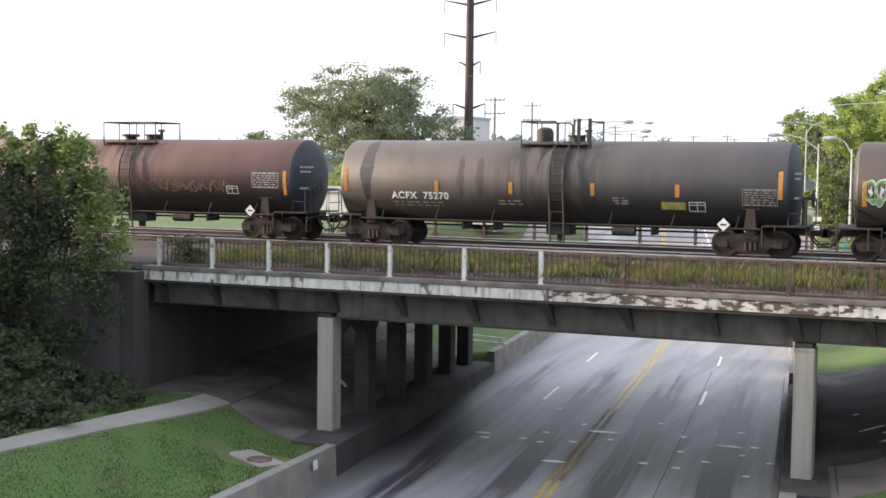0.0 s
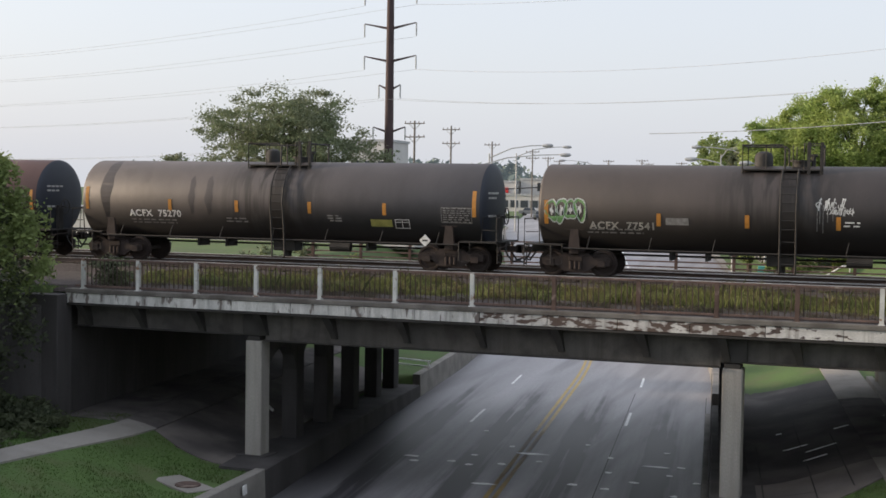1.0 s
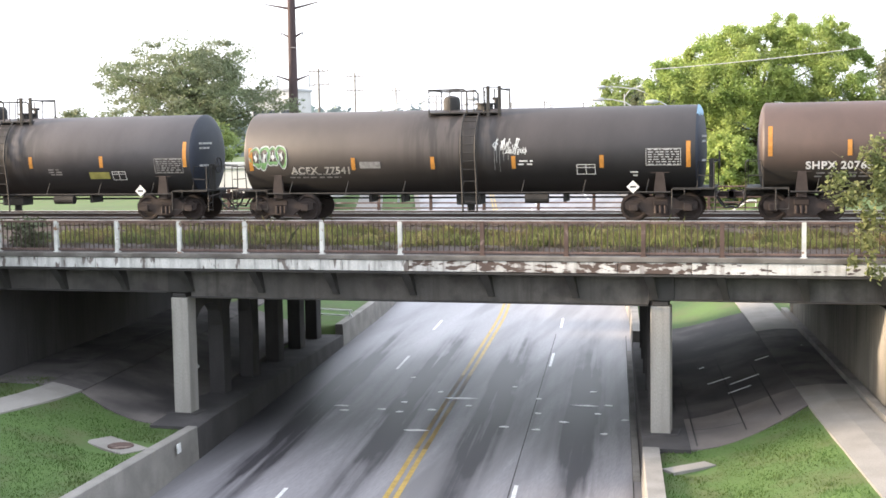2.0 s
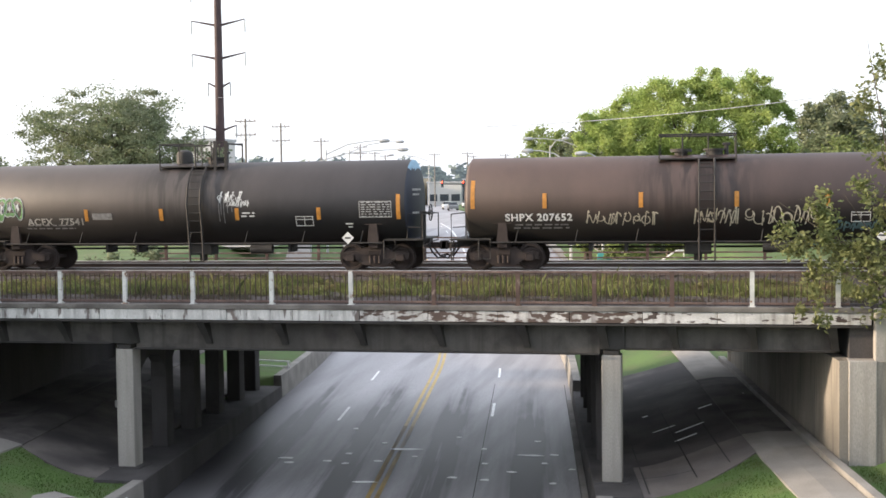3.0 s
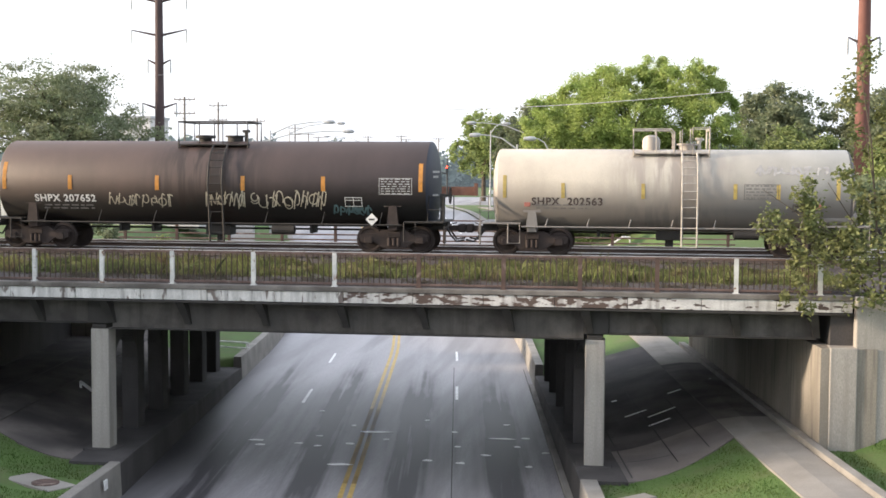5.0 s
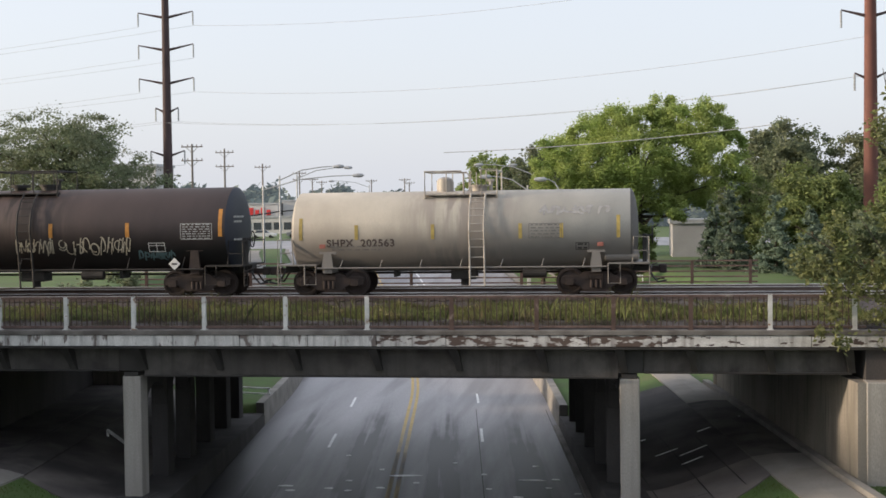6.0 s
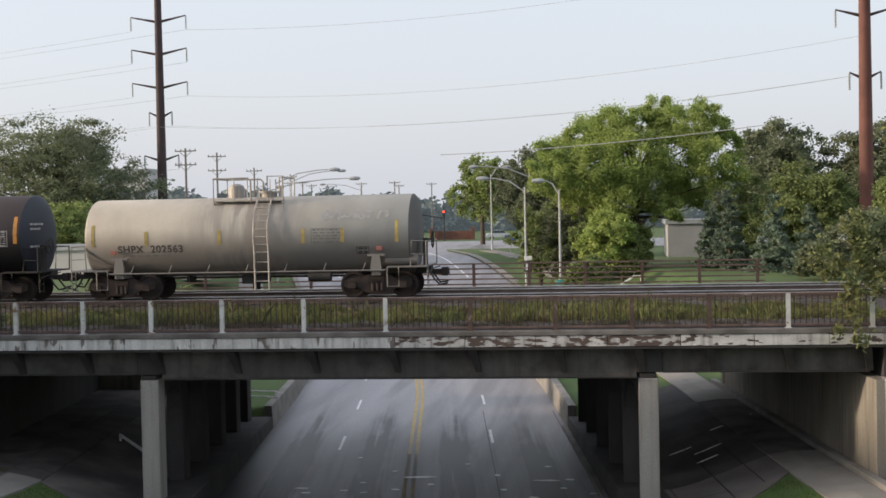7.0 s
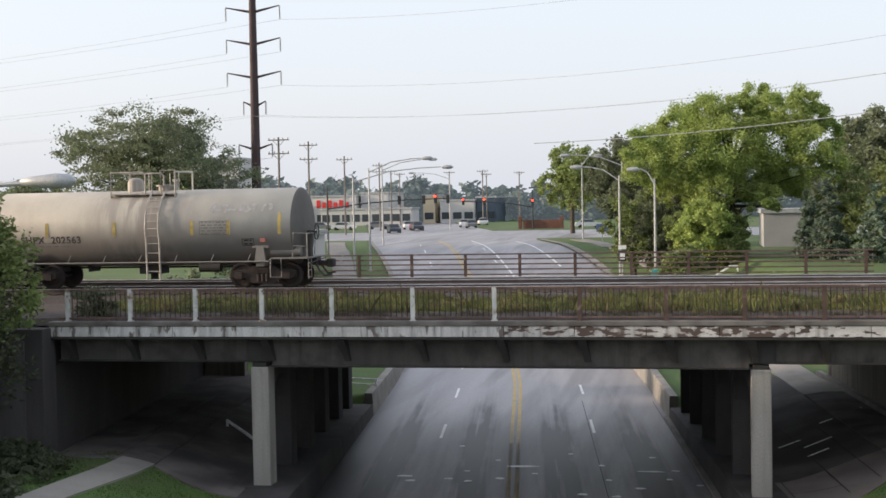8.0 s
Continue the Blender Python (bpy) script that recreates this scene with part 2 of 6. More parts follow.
def lane_stains(m):
    """Dark oil bands along the middle of each lane, broken up by noise."""
    n, l = m.node_tree.nodes, m.node_tree.links
    b = n["Principled BSDF"]
    src = b.inputs["Base Color"].links[0].from_socket
    co, dot = n.new("ShaderNodeTexCoord"), n.new("ShaderNodeVectorMath")
    dot.operation, dot.inputs[1].default_value = "DOT_PRODUCT", (1, 0.128, 0)
    l.new(co.outputs["Object"], dot.inputs[0])

    def calc(op, a, c):
        k = n.new("ShaderNodeMath")
        k.operation = op
        for sock, v in ((k.inputs[0], a), (k.inputs[1], c)):
            if isinstance(v, (int, float)):
                sock.default_value = v
            else:
                l.new(v, sock)
        return k.outputs[0]

    ph = calc("MULTIPLY", calc("SUBTRACT", dot.outputs["Value"], 0.65), 2 * math.pi / 3.1)
    both = calc("ADD", calc("MULTIPLY", calc("COSINE", ph, 0), 0.37), calc("MULTIPLY", calc("COSINE", calc("MULTIPLY", ph, 2.0), 0), 0.14))
    wave = calc("ADD", both, 0.46)
    sep = n.new("ShaderNodeSeparateXYZ")
    l.new(co.outputs["Object"], sep.inputs[0])

    def along(across, down, detail):
        """Noise drawn out along the lanes."""
        cv, tx = n.new("ShaderNodeCombineXYZ"), n.new("ShaderNodeTexNoise")
        l.new(calc("MULTIPLY", dot.outputs["Value"], across), cv.inputs[0])
        l.new(calc("MULTIPLY", sep.outputs["Y"], down), cv.inputs[1])
        l.new(cv.outputs[0], tx.inputs["Vector"])
        tx.inputs["Scale"].default_value, tx.inputs["Detail"].default_value = 1.0, detail
        return tx.outputs["Fac"]

    blot, narrow = along(1.3, 0.26, 5.0), along(3.2, 0.07, 3.0)
    # the bands are strongest around y 8.5 and fade along the road both ways
    far = calc("DIVIDE", calc("SUBTRACT", sep.outputs["Y"], 8.5), 8.5)
    span_fade = calc("DIVIDE", 1.0, calc("ADD", 1.0, calc("POWER", calc("ABSOLUTE", far, 0), 4.0)))
    streaks = calc("MAXIMUM", calc("MULTIPLY", calc("SUBTRACT", narrow, 0.30), 4.5), 0.15)
    patch_ = calc("MULTIPLY", calc("MULTIPLY", calc("POWER", blot, 1.6), 4.6), streaks)
    lanes = calc("MULTIPLY", calc("MULTIPLY", calc("POWER", wave, 1.7), patch_), calc("ADD", 0.04, calc("MULTIPLY", span_fade, 1.7)))
    side = calc("DIVIDE", calc("SUBTRACT", dot.outputs["Value"], 5.2), 0.42)
    mid = calc("MULTIPLY", calc("DIVIDE", 0.85, calc("ADD", 1.0, calc("POWER", calc("ABSOLUTE", side, 0), 4.0))), calc("POWER", span_fade, 2.0))
    edge_ = calc("DIVIDE", calc("ADD", dot.outputs["Value"], 1.25), 1.1)
    gutter = calc("MULTIPLY", calc("DIVIDE", 0.9, calc("ADD", 1.0, calc("POWER", calc("ABSOLUTE", edge_, 0), 3.0))), span_fade)
    fac = calc("MINIMUM", calc("MAXIMUM", calc("MAXIMUM", lanes, mid), gutter), 0.93)
    x = n.new("ShaderNodeMix")
    x.data_type = "RGBA"
    l.new(fac, x.inputs[0])
    l.new(src, x.inputs[6])
    x.inputs[7].default_value = (0.038, 0.036, 0.041, 1)
    l.new(x.outputs[2], b.inputs["Base Color"])


lane_stains(M["asphalt"])
M["asphalt"].node_tree.nodes["Principled BSDF"].inputs["Specular IOR Level"].default_value = 0.3
# Under-deck copy of the concrete: soot, with the deck's shade painted in.
M["sooty_shade"] = mat("sooty concrete with deck shade painted in", (0.066, 0.061, 0.061), 0.9, scale=0.9, vary=0.4, stain=(0.042, 0.039, 0.039), stain_at=(0.5, 0.7), stain_scale=1.0, stretch=(1, 1, 0.4))
for key in ("leaf_dry", "leaf_bush", "leaf_dark", "leaf_mid", "leaf_bright", "leaf_blue", "weed", "weed_leaf", "blade"):   # thin leaves let light through
    nt = M[key].node_tree
    tl, mx = nt.nodes.new("ShaderNodeBsdfTranslucent"), nt.nodes.new("ShaderNodeMixShader")
    bs = nt.nodes["Principled BSDF"]
    nt.links.new(bs.inputs["Base Color"].links[0].from_socket, tl.inputs[0])
    mx.inputs[0].default_value = 0.36
    nt.links.new(bs.outputs[0], mx.inputs[1])
    nt.links.new(tl.outputs[0], mx.inputs[2])
    nt.links.new(mx.outputs[0], nt.nodes["Material Output"].inputs[0])

# ---- mesh helpers ----


def add_box(bm, x0, x1, y0, y1, z0, z1, m=None, bevel=0.0):
    v = [bm.verts.new(p) for p in ((x0, y0, z0), (x1, y0, z0), (x1, y1, z0), (x0, y1, z0), (x0, y0, z1), (x1, y0, z1), (x1, y1, z1), (x0, y1, z1))]
    if m is not None:
        for a in v:
            a.co = m @ a.co
    fs = [bm.faces.new([v[i] for i in q]) for q in ((3, 2, 1, 0), (4, 5, 6, 7), (0, 1, 5, 4), (1, 2, 6, 5), (2, 3, 7, 6), (3, 0, 4, 7))]
    if bevel:
        bmesh.ops.bevel(bm, geom=list({e for f in fs for e in f.edges}), offset=bevel, segments=2, affect="EDGES", profile=0.5)
    return v


def add_tube(bm, pts, r, n=8, r2=None, cap=True):
    """A tube through points, tapering from r to r2."""
    pts = [Vector(p) for p in pts]
    r2 = r if r2 is None else r2
    rings = []
    for i, p in enumerate(pts):
        d = (pts[min(i + 1, len(pts) - 1)] - pts[max(i - 1, 0)]).normalized()
        a = d.cross(Vector((0, 0, 1)) if abs(d.z) < 0.9 else Vector((1, 0, 0))).normalized()
        b = d.cross(a)
        q = r + (r2 - r) * i / max(1, len(pts) - 1)
        rings.append([bm.verts.new(p + q * (math.cos(2 * math.pi * k / n) * a + math.sin(2 * math.pi * k / n) * b)) for k in range(n)])
    for u, w in zip(rings, rings[1:]):
        for k in range(n):
            bm.faces.new((u[k], u[(k + 1) % n], w[(k + 1) % n], w[k]))
    if cap:
        bm.faces.new(rings[0][::-1])
        bm.faces.new(rings[-1])


def add_lathe(bm, prof, axis="x", n=32, at=(0, 0, 0), cap=True):
    """Turns a profile of (along, radius) about an axis through at."""
    at = Vector(at)
    rings = []
    for a, r in prof:
        ring = []
        for k in range(n):
            c, s = math.cos(2 * math.pi * k / n), math.sin(2 * math.pi * k / n)
            p = {"x": (a, r * c, r * s), "y": (r * s, a, r * c), "z": (r * c, r * s, a)}[axis]
            ring.append(bm.verts.new(at + Vector(p)))
        rings.append(ring)
    for u, w in zip(rings, rings[1:]):
        for k in range(n):
            bm.faces.new((u[k], u[(k + 1) % n], w[(k + 1) % n], w[k]))
    if cap:
        bm.faces.new(rings[0][::-1])
        bm.faces.new(rings[-1])


def finish(bm, name, material, smooth=False):
    bmesh.ops.recalc_face_normals(bm, faces=bm.faces)
    me = bpy.data.meshes.new(name)
    bm.to_mesh(me)
    bm.free()
    for m in material if isinstance(material, (list, tuple)) else [material]:
        me.materials.append(m)
    if smooth:
        me.polygons.foreach_set("use_smooth", [True] * len(me.polygons))
        me.set_sharp_from_angle(angle=radians(40))
    return me


def thing(name, bm, material, label, category, group="", kind="", smooth=False):
    ob = new(name, finish(bm, name, material, smooth))
    return tagged(ob, label, category, group, kind)


def empty(name, m, label, category, group="", kind=""):
    ob = new(name)
    ob.matrix_basis = m
    ob.empty_display_size = 0.2
    return tagged(ob, label, category, group, kind)


def part(name, bm, material, parent, label="", smooth=False, m=None, kind=""):
    ob = new(name, bm if isinstance(bm, bpy.types.Mesh) else finish(bm, name, material, smooth))
    ob.parent = parent
    if m is not None:
        ob.matrix_basis = m
    return tagged(ob, label, kind=kind)


def B():
    return bmesh.new()


SKEW = -0.128                     # the road and the columns run askew to the bridge


def sk(s, y):
    return s + SKEW * y


def smooth01(t):
    t = min(1, max(0, t))
    return t * t * (3 - 2 * t)


def road_z(y):
    return -0.85 + 4.9 * smooth01((y - 30) / 72)


def road_x(y):
    """How far the road bends from its straight line in the distance."""
    return -0.128 * max(0, y - 50) - 0.003 * max(0, min(y, 50) - 26) ** 2 * 0.9


S_KL, S_KR = -1.2, 11.75


def road_left(y):
    return S_KL - 1.9 * smooth01((y - 60) / 50)


def road_right(y):
    return S_KR + 5.2 * smooth01((y - 40) / 34)


def paving_front(s):
    """Where the paving under the bridge meets the near grass."""
    if s < 5:
        return -0.9 + 1.9 * min(1, max(0, (-2.7 - s) / 4.3)) ** 2
    return -1.1 + 2.6 * min(1, max(0, (s - 12.95) / 3.55)) ** 2


def berm_z(s, y):
    """The ground beside the road: low wall, slope, footpath, embankment."""
    under = smooth01((y + 1.5) / 1.0) * (1 - smooth01((y - 18.5) / 1.0))
    if road_left(y) - 0.25 - 1.2 * under < s < road_right(y) + 0.25 + 0.95 * under:
        return road_z(y) - 0.2
    d = max(0, road_left(y) - 1.55 - s, s - road_right(y) - 1.25)
    top = 5.2 if y < 19 else 5.2 - 1.2 * smooth01((y - 19) / 12)
    z0 = (0.04 * max(0, -1.5 - y) if s < 5 else 0.0) if y < 30 else road_z(y) + 0.85 - 0.75 * smooth01((y - 40) / 40)
    z = z0 + 0.95 * smooth01(d / 4.6)
    if d > 6.4:
        z += (d - 6.4) * 0.55
        if -0.2 < y < 18.8:
            z = 5.15
    return min(z, max(top, road_z(y) + 0.1))


def ground_z(x, y):
    return berm_z(x - SKEW * y - road_x(y), y)

# ---- ground and road ----


def axis_steps(fine, coarse):
    out = set()
    for a, b, step in fine + coarse:
        k = a
        while k < b:
            out.add(round(k, 3))
            k += step
        out.add(b)
    return sorted(out)


def build_ground():
    us = axis_steps([(-30, 42, 0.6)], [(-110, -30, 4), (42, 110, 4), (-1500, -110, 60), (110, 1500, 60)])
    us = [u for u in us if not any(abs(u - b) < 0.25 for b in (-1.45, -2.65, 12.0, 12.95))]
    us += [-9.02, -9.0, 18.6, 18.65, -1.40, -1.50, -2.6, -2.7, 11.95, 12.05, 12.9, 13.0]
    us = sorted(set(us))
    ys = sorted(set(axis_steps([(-30, 60, 0.6)], [(-60, -30, 3), (60, 140, 3), (140, 300, 10), (300, 2400, 100), (-700, -60, 40)]) + [-0.21, -0.19, 18.79, 18.81]))
    verts, faces = [], []
    for y in ys:
        for u in us:
            x = u + SKEW * min(y, 300) + road_x(min(y, 300))
            z = berm_z(u, y) if abs(u) < 110 else min(5.2, max(4.0, berm_z(u, y)))
            if paving_front(u) + 0.45 < y < 19.0 and -9.0 < u < 18.6:
                z -= 0.25
            verts.append((x, y, z + 0.03 * noise.noise(Vector((x * 0.6, y * 0.6, 0)))))
    w = len(us)
    for j in range(len(ys) - 1):
        for i in range(w - 1):
            faces.append((j * w + i, j * w + i + 1, (j + 1) * w + i + 1, (j + 1) * w + i))
    me = bpy.data.meshes.new("ground")
    me.from_pydata(verts, [], faces)
    me.materials.append(M["grass"])
    me.polygons.foreach_set("use_smooth", [True] * len(me.polygons))
    tagged(new("ground", me), "green mown grass banks sloping to the sunken road", "ground", kind="structure")


def strip(name, sa, sb, y0, y1, lift, material, label, step=1.5, zf=None, category="road", parent=None):
    """A ribbon along the road between two offsets."""
    verts, faces = [], []
    n = max(1, int((y1 - y0) / step))
    for i in range(n + 1):
        y = y0 + (y1 - y0) * i / n
        z = (zf or road_z)(y) + lift
        for s in (sa(y) if callable(sa) else sa, sb(y) if callable(sb) else sb):
            verts.append((sk(s, y) + road_x(y), y, z))
    for i in range(n):
        faces.append((2 * i, 2 * i + 1, 2 * i + 3, 2 * i + 2))
    me = bpy.data.meshes.new(name)
    me.from_pydata(verts, [], faces)
    me.materials.append(material)
    ob = new(name, me)
    if parent:
        ob.parent = parent
        return ob
    return tagged(ob, label, category, kind="structure")


build_ground()
road = strip("road", lambda y: road_left(y) - 0.05, lambda y: road_right(y) + 0.05, -60, 330, 0.0, M["asphalt"], "worn grey four-lane road dipping under the bridge")
for off in (-0.14, 0.14):
    for ya, yb, mm in ((-60, 1.0, "yellow_line"), (1.0, 13, "yellow_grimy"), (13, 120, "yellow_line")):
        strip("yellow_line", 5.2 + off - 0.075, 5.2 + off + 0.075, ya, yb, 0.006, M[mm], "", parent=road)
for s0, tops in ((8.41, (-23.4, -12.9, -2.4, 18.7, 29.3, 40, 51, 62, 73, 84, 95, 106)), (2.2, (-25, -14.5, -3.9, 17.0, 27.7, 38, 49, 60, 71, 82, 93, 104))):
    for y1 in tops:
        strip("lane_dash", s0 - 0.06, s0 + 0.06, y1 - 3.2, y1, 0.006, M["white_line"], "", parent=road)

for s0, ya, yb in ((8.27, -34, 24), (11.55, -34, 24)):      # dark tarred joints between the lanes
    strip("lane_joint", s0 - 0.014, s0 + 0.014, ya, yb, 0.005, M["steel_dark"], "", parent=road)

bm = B()
bm.faces.new([bm.verts.new(p) for p in ((-140, 122, 4.22), (90, 122, 4.22), (90, 162, 4.22), (-140, 162, 4.22))])
bm.faces.new([bm.verts.new(p) for p in ((-45, 117, 4.0), (20, 117, 4.0), (20, 122, 4.22), (-45, 122, 4.22))])
thing("cross_street", bm, M["asphalt"], "pale grey street crossing at the traffic lights", "road", kind="structure")


def sheet(name, sa, sb, y0, y1, lift, material, label, category, m=6, n=40, thick=0.12):
    """Paving that follows the ground, between two offsets from the road and two lines across it; all four may be functions."""
    bm = B()
    grid = []
    for j in range(n + 1):
        row = []
        for i in range(m + 1):
            f = i / m
            for _ in range(2):
                ya, yb = (y0(f) if callable(y0) else y0), (y1(f) if callable(y1) else y1)
                y = ya + (yb - ya) * j / n
            u = (sa(y) if callable(sa) else sa) * (1 - f) + (sb(y) if callable(sb) else sb) * f
            row.append(bm.verts.new((sk(u, y) + road_x(y), y, berm_z(u, y) + lift)))
        grid.append(row)
    for ra, rb in zip(grid, grid[1:]):
        for i in range(m):
            bm.faces.new((ra[i], ra[i + 1], rb[i + 1], rb[i]))
    edge_faces = bmesh.ops.extrude_face_region(bm, geom=list(bm.faces))
    bmesh.ops.translate(bm, vec=(0, 0, -thick), verts=[v for v in edge_faces["geom"] if isinstance(v, bmesh.types.BMVert)])
    return thing(name, bm, material, label, category, kind="structure")


def path_edge(y):
    """Offset of the footpath's edge nearest the road, curving in from the bank and on under the bridge."""
    return -5.75 + 0.11 * min(0, y)


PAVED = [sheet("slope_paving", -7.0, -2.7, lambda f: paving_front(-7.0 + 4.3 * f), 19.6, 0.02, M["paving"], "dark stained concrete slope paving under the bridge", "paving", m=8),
         sheet("slope_paving", 12.95, 16.5, lambda f: 2.6 + 1.4 * f, 20.5, 0.02, M["paving_soot_shade"], "sooty concrete slope paving under the bridge, deck shade in its colour", "paving", m=8)]
# front strip uses the paler tone that stands for sky light
PAVED.append(sheet("slope_paving", 12.95, 16.5, lambda f: paving_front(12.95 + 3.55 * f), lambda f: 2.57 + 1.4 * f, 0.024, M["paving_skylit"], "grey-brown concrete slope paving at the bridge edge, sky light in its colour", "paving", m=8, n=8))
# open joints between the slabs of the slope
for sa, ya, sb, yb in ((13.3, -0.7, 13.3, 8.5), (14.7, 0.3, 14.7, 12.0), (15.7, 1.0, 15.7, 9.0), (12.98, 1.2, 14.7, 1.2), (13.3, 4.6, 16.45, 5.6)):
    bm = B()
    rows = []
    for k in range(13):
        u, y = sa + (sb - sa) * k / 12, ya + (yb - ya) * k / 12
        du, dy = (0.022, 0) if sa == sb else (0, 0.022)
        rows.append([bm.verts.new((sk(u + q * du, y + q * dy), y + q * dy, berm_z(u, y) + 0.034)) for q in (-1, 1)])
    for ra, rc_ in zip(rows, rows[1:]):
        bm.faces.new((ra[0], ra[1], rc_[1], rc_[0]))
    part("joint", bm, M["steel_dark"], PAVED[1])
# the stretch below the deck takes the path copy with shadow painted in
for ya, yb, mm, lab in ((-22, 0.2, "path", "pale concrete footpath curving under the bridge"), (0.2, 24, "path_grimy_shade", "grimy stained concrete footpath under the bridge, deck shade painted in")):
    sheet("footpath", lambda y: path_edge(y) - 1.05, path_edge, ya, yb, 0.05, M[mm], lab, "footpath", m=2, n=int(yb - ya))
for ya, yb, mm, lab in ((-28, 4.0, "path", "pale concrete footpath leading under the bridge"), (4.0, 15.0, "path_grimy_shade", "grimy stained concrete footpath under the bridge, deck shade painted in"), (15.0, 46, "path", "pale concrete footpath leading under the bridge")):
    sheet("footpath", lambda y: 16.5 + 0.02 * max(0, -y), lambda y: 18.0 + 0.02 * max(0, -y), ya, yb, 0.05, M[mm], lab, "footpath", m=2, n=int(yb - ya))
sheet("path_verge", -9.05, lambda y: path_edge(y) - 1.07, -0.2, 20.0, 0.03, M["path_grimy_shade"], "grimy concrete verge between footpath and abutment, deck shade painted in", "paving", m=1, n=20)
sheet("footpath_kerb", lambda y: 18.03 + 0.02 * max(0, -y), lambda y: 18.28 + 0.02 * max(0, -y), -12, 20, 0.2, M["kerb"], "low concrete kerb between footpath and abutment", "kerb", m=1, n=34, thick=0.4)
sheet("footpath", lambda y: road_right(y) + 3.2, lambda y: road_right(y) + 5.0, 58, 112, 0.06, M["path"], "pale concrete footpath beside the far road", "footpath", m=2, n=40)
sheet("footpath", lambda y: road_left(y) - 5.5, lambda y: road_left(y) - 3.4, 58, 112, 0.06, M["path"], "pale concrete footpath beside the far road", "footpath", m=2, n=40)
for s0, s1 in ((lambda y: road_right(y) - 0.05, lambda y: road_right(y) + 0.7), (lambda y: road_left(y) - 0.4, lambda y: road_left(y) + 0.05)):
    strip("kerb", s0, s1, 45, 116, 0.14, M["path"], "pale concrete kerb of the far road", category="kerb")


def drain_slab(cx, cy, length, wide, yaw, lid):
    z = ground_z(cx, cy)
    gx = (ground_z(cx + 0.4, cy) - ground_z(cx - 0.4, cy)) / 0.8
    tilt = math.degrees(math.atan(gx))
    d = empty("drain_slab", pose(cx, cy, z + 0.03, 0, -tilt, 0) @ pose(0, 0, 0, 0, 0, yaw), "pale concrete drain slab with a round rusty lid set in grass" if lid else "pale concrete drain slab set in grass", "drain cover")
    w, h2 = length / 2, wide / 2
    bm = B()
    add_box(bm, -w, w, -h2, h2, -0.14, 0.05, bevel=0.02)
    part("slab", bm, M["path"], d)
    if lid:
        bm = B()
        add_lathe(bm, [(0.05, 0.36), (0.075, 0.36), (0.085, 0.33), (0.085, 0.02)], "z", 24, (0.25, 0, 0))
        part("lid", bm, M["rust"], d, "round rusty iron lid")


# white bars on the paving, painted in for streaks of sunlight under the deck
for x, y, w in ((13.55, 7.7, 1.3), (14.4, 6.9, 1.6), (14.3, 5.6, 1.2), (14.9, 9.6, 0.8), (12.8, 10.5, 0.3), (16.0, 11.0, 0.9)):
    u = x + 0.128 * y
    z0 = berm_z(u, y)
    rise = math.degrees(math.atan((berm_z(u + 0.5, y) - berm_z(u - 0.5, y))))
    bm = B()
    add_box(bm, -w * 0.32, w * 0.32, -0.04, 0.04, 0.024, 0.034)
    tagged(part("paint_remnant", bm, M["white_line"], PAVED[1], m=pose(x, y, z0, 0, -rise, 24)))

drain_slab(-2.2, -4.2, 2.0, 0.9, -30, True)
drain_slab(13.35, -3.1, 1.35, 0.5, 42, False)

for s0, ya, yb in ((9.0, 70, 116), (13.85, 78, 112)):
    strip("lane_line", s0 - 0.09, s0 + 0.09, ya, yb, 0.008, M["white_line"], "", parent=road)

# pale flecks laid on the road, painted in for sunlight through gaps in the deck
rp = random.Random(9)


def fleck(x, y, z, w, d, on, material, ang=0.0):
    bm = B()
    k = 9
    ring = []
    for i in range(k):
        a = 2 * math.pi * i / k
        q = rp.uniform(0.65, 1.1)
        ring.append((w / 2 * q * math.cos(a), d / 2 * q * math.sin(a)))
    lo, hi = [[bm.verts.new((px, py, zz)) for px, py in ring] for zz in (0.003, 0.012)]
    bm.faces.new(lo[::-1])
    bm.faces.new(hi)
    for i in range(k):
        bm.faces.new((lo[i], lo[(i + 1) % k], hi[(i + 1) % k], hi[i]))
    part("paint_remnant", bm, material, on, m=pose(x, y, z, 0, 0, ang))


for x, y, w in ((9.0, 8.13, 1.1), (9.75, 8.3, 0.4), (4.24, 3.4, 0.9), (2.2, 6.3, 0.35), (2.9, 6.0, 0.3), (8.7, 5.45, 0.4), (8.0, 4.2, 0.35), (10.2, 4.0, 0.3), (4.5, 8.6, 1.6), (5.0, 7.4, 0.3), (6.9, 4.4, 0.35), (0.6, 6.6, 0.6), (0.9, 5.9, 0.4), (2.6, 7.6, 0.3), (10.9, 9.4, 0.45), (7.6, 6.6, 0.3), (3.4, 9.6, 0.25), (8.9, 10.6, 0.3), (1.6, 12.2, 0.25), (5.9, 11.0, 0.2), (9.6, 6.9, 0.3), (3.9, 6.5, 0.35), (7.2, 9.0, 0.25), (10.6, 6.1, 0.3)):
    fleck(x, y, road_z(y), w, 0.28, road, M["white_line"], rp.uniform(-6, 6))

bm = B()
ring = [(0.95 * math.cos(2 * math.pi * k / 16) * (1 + 0.12 * math.sin(3 * k)), 1.5 * math.sin(2 * math.pi * k / 16) * (1 + 0.1 * math.cos(2 * k))) for k in range(16)]
bm.faces.new([bm.verts.new((px, py, 0.004)) for px, py in ring])
part("road_patch", bm, M["road_patch"], road, "darker patch in the worn road", m=pose(sk(10.4, -7.2), -7.2, road_z(-7.2), 0, 0, 7))

# ---- bridge ----
X0, X1, YF = -8.98, 19.25, 18.2


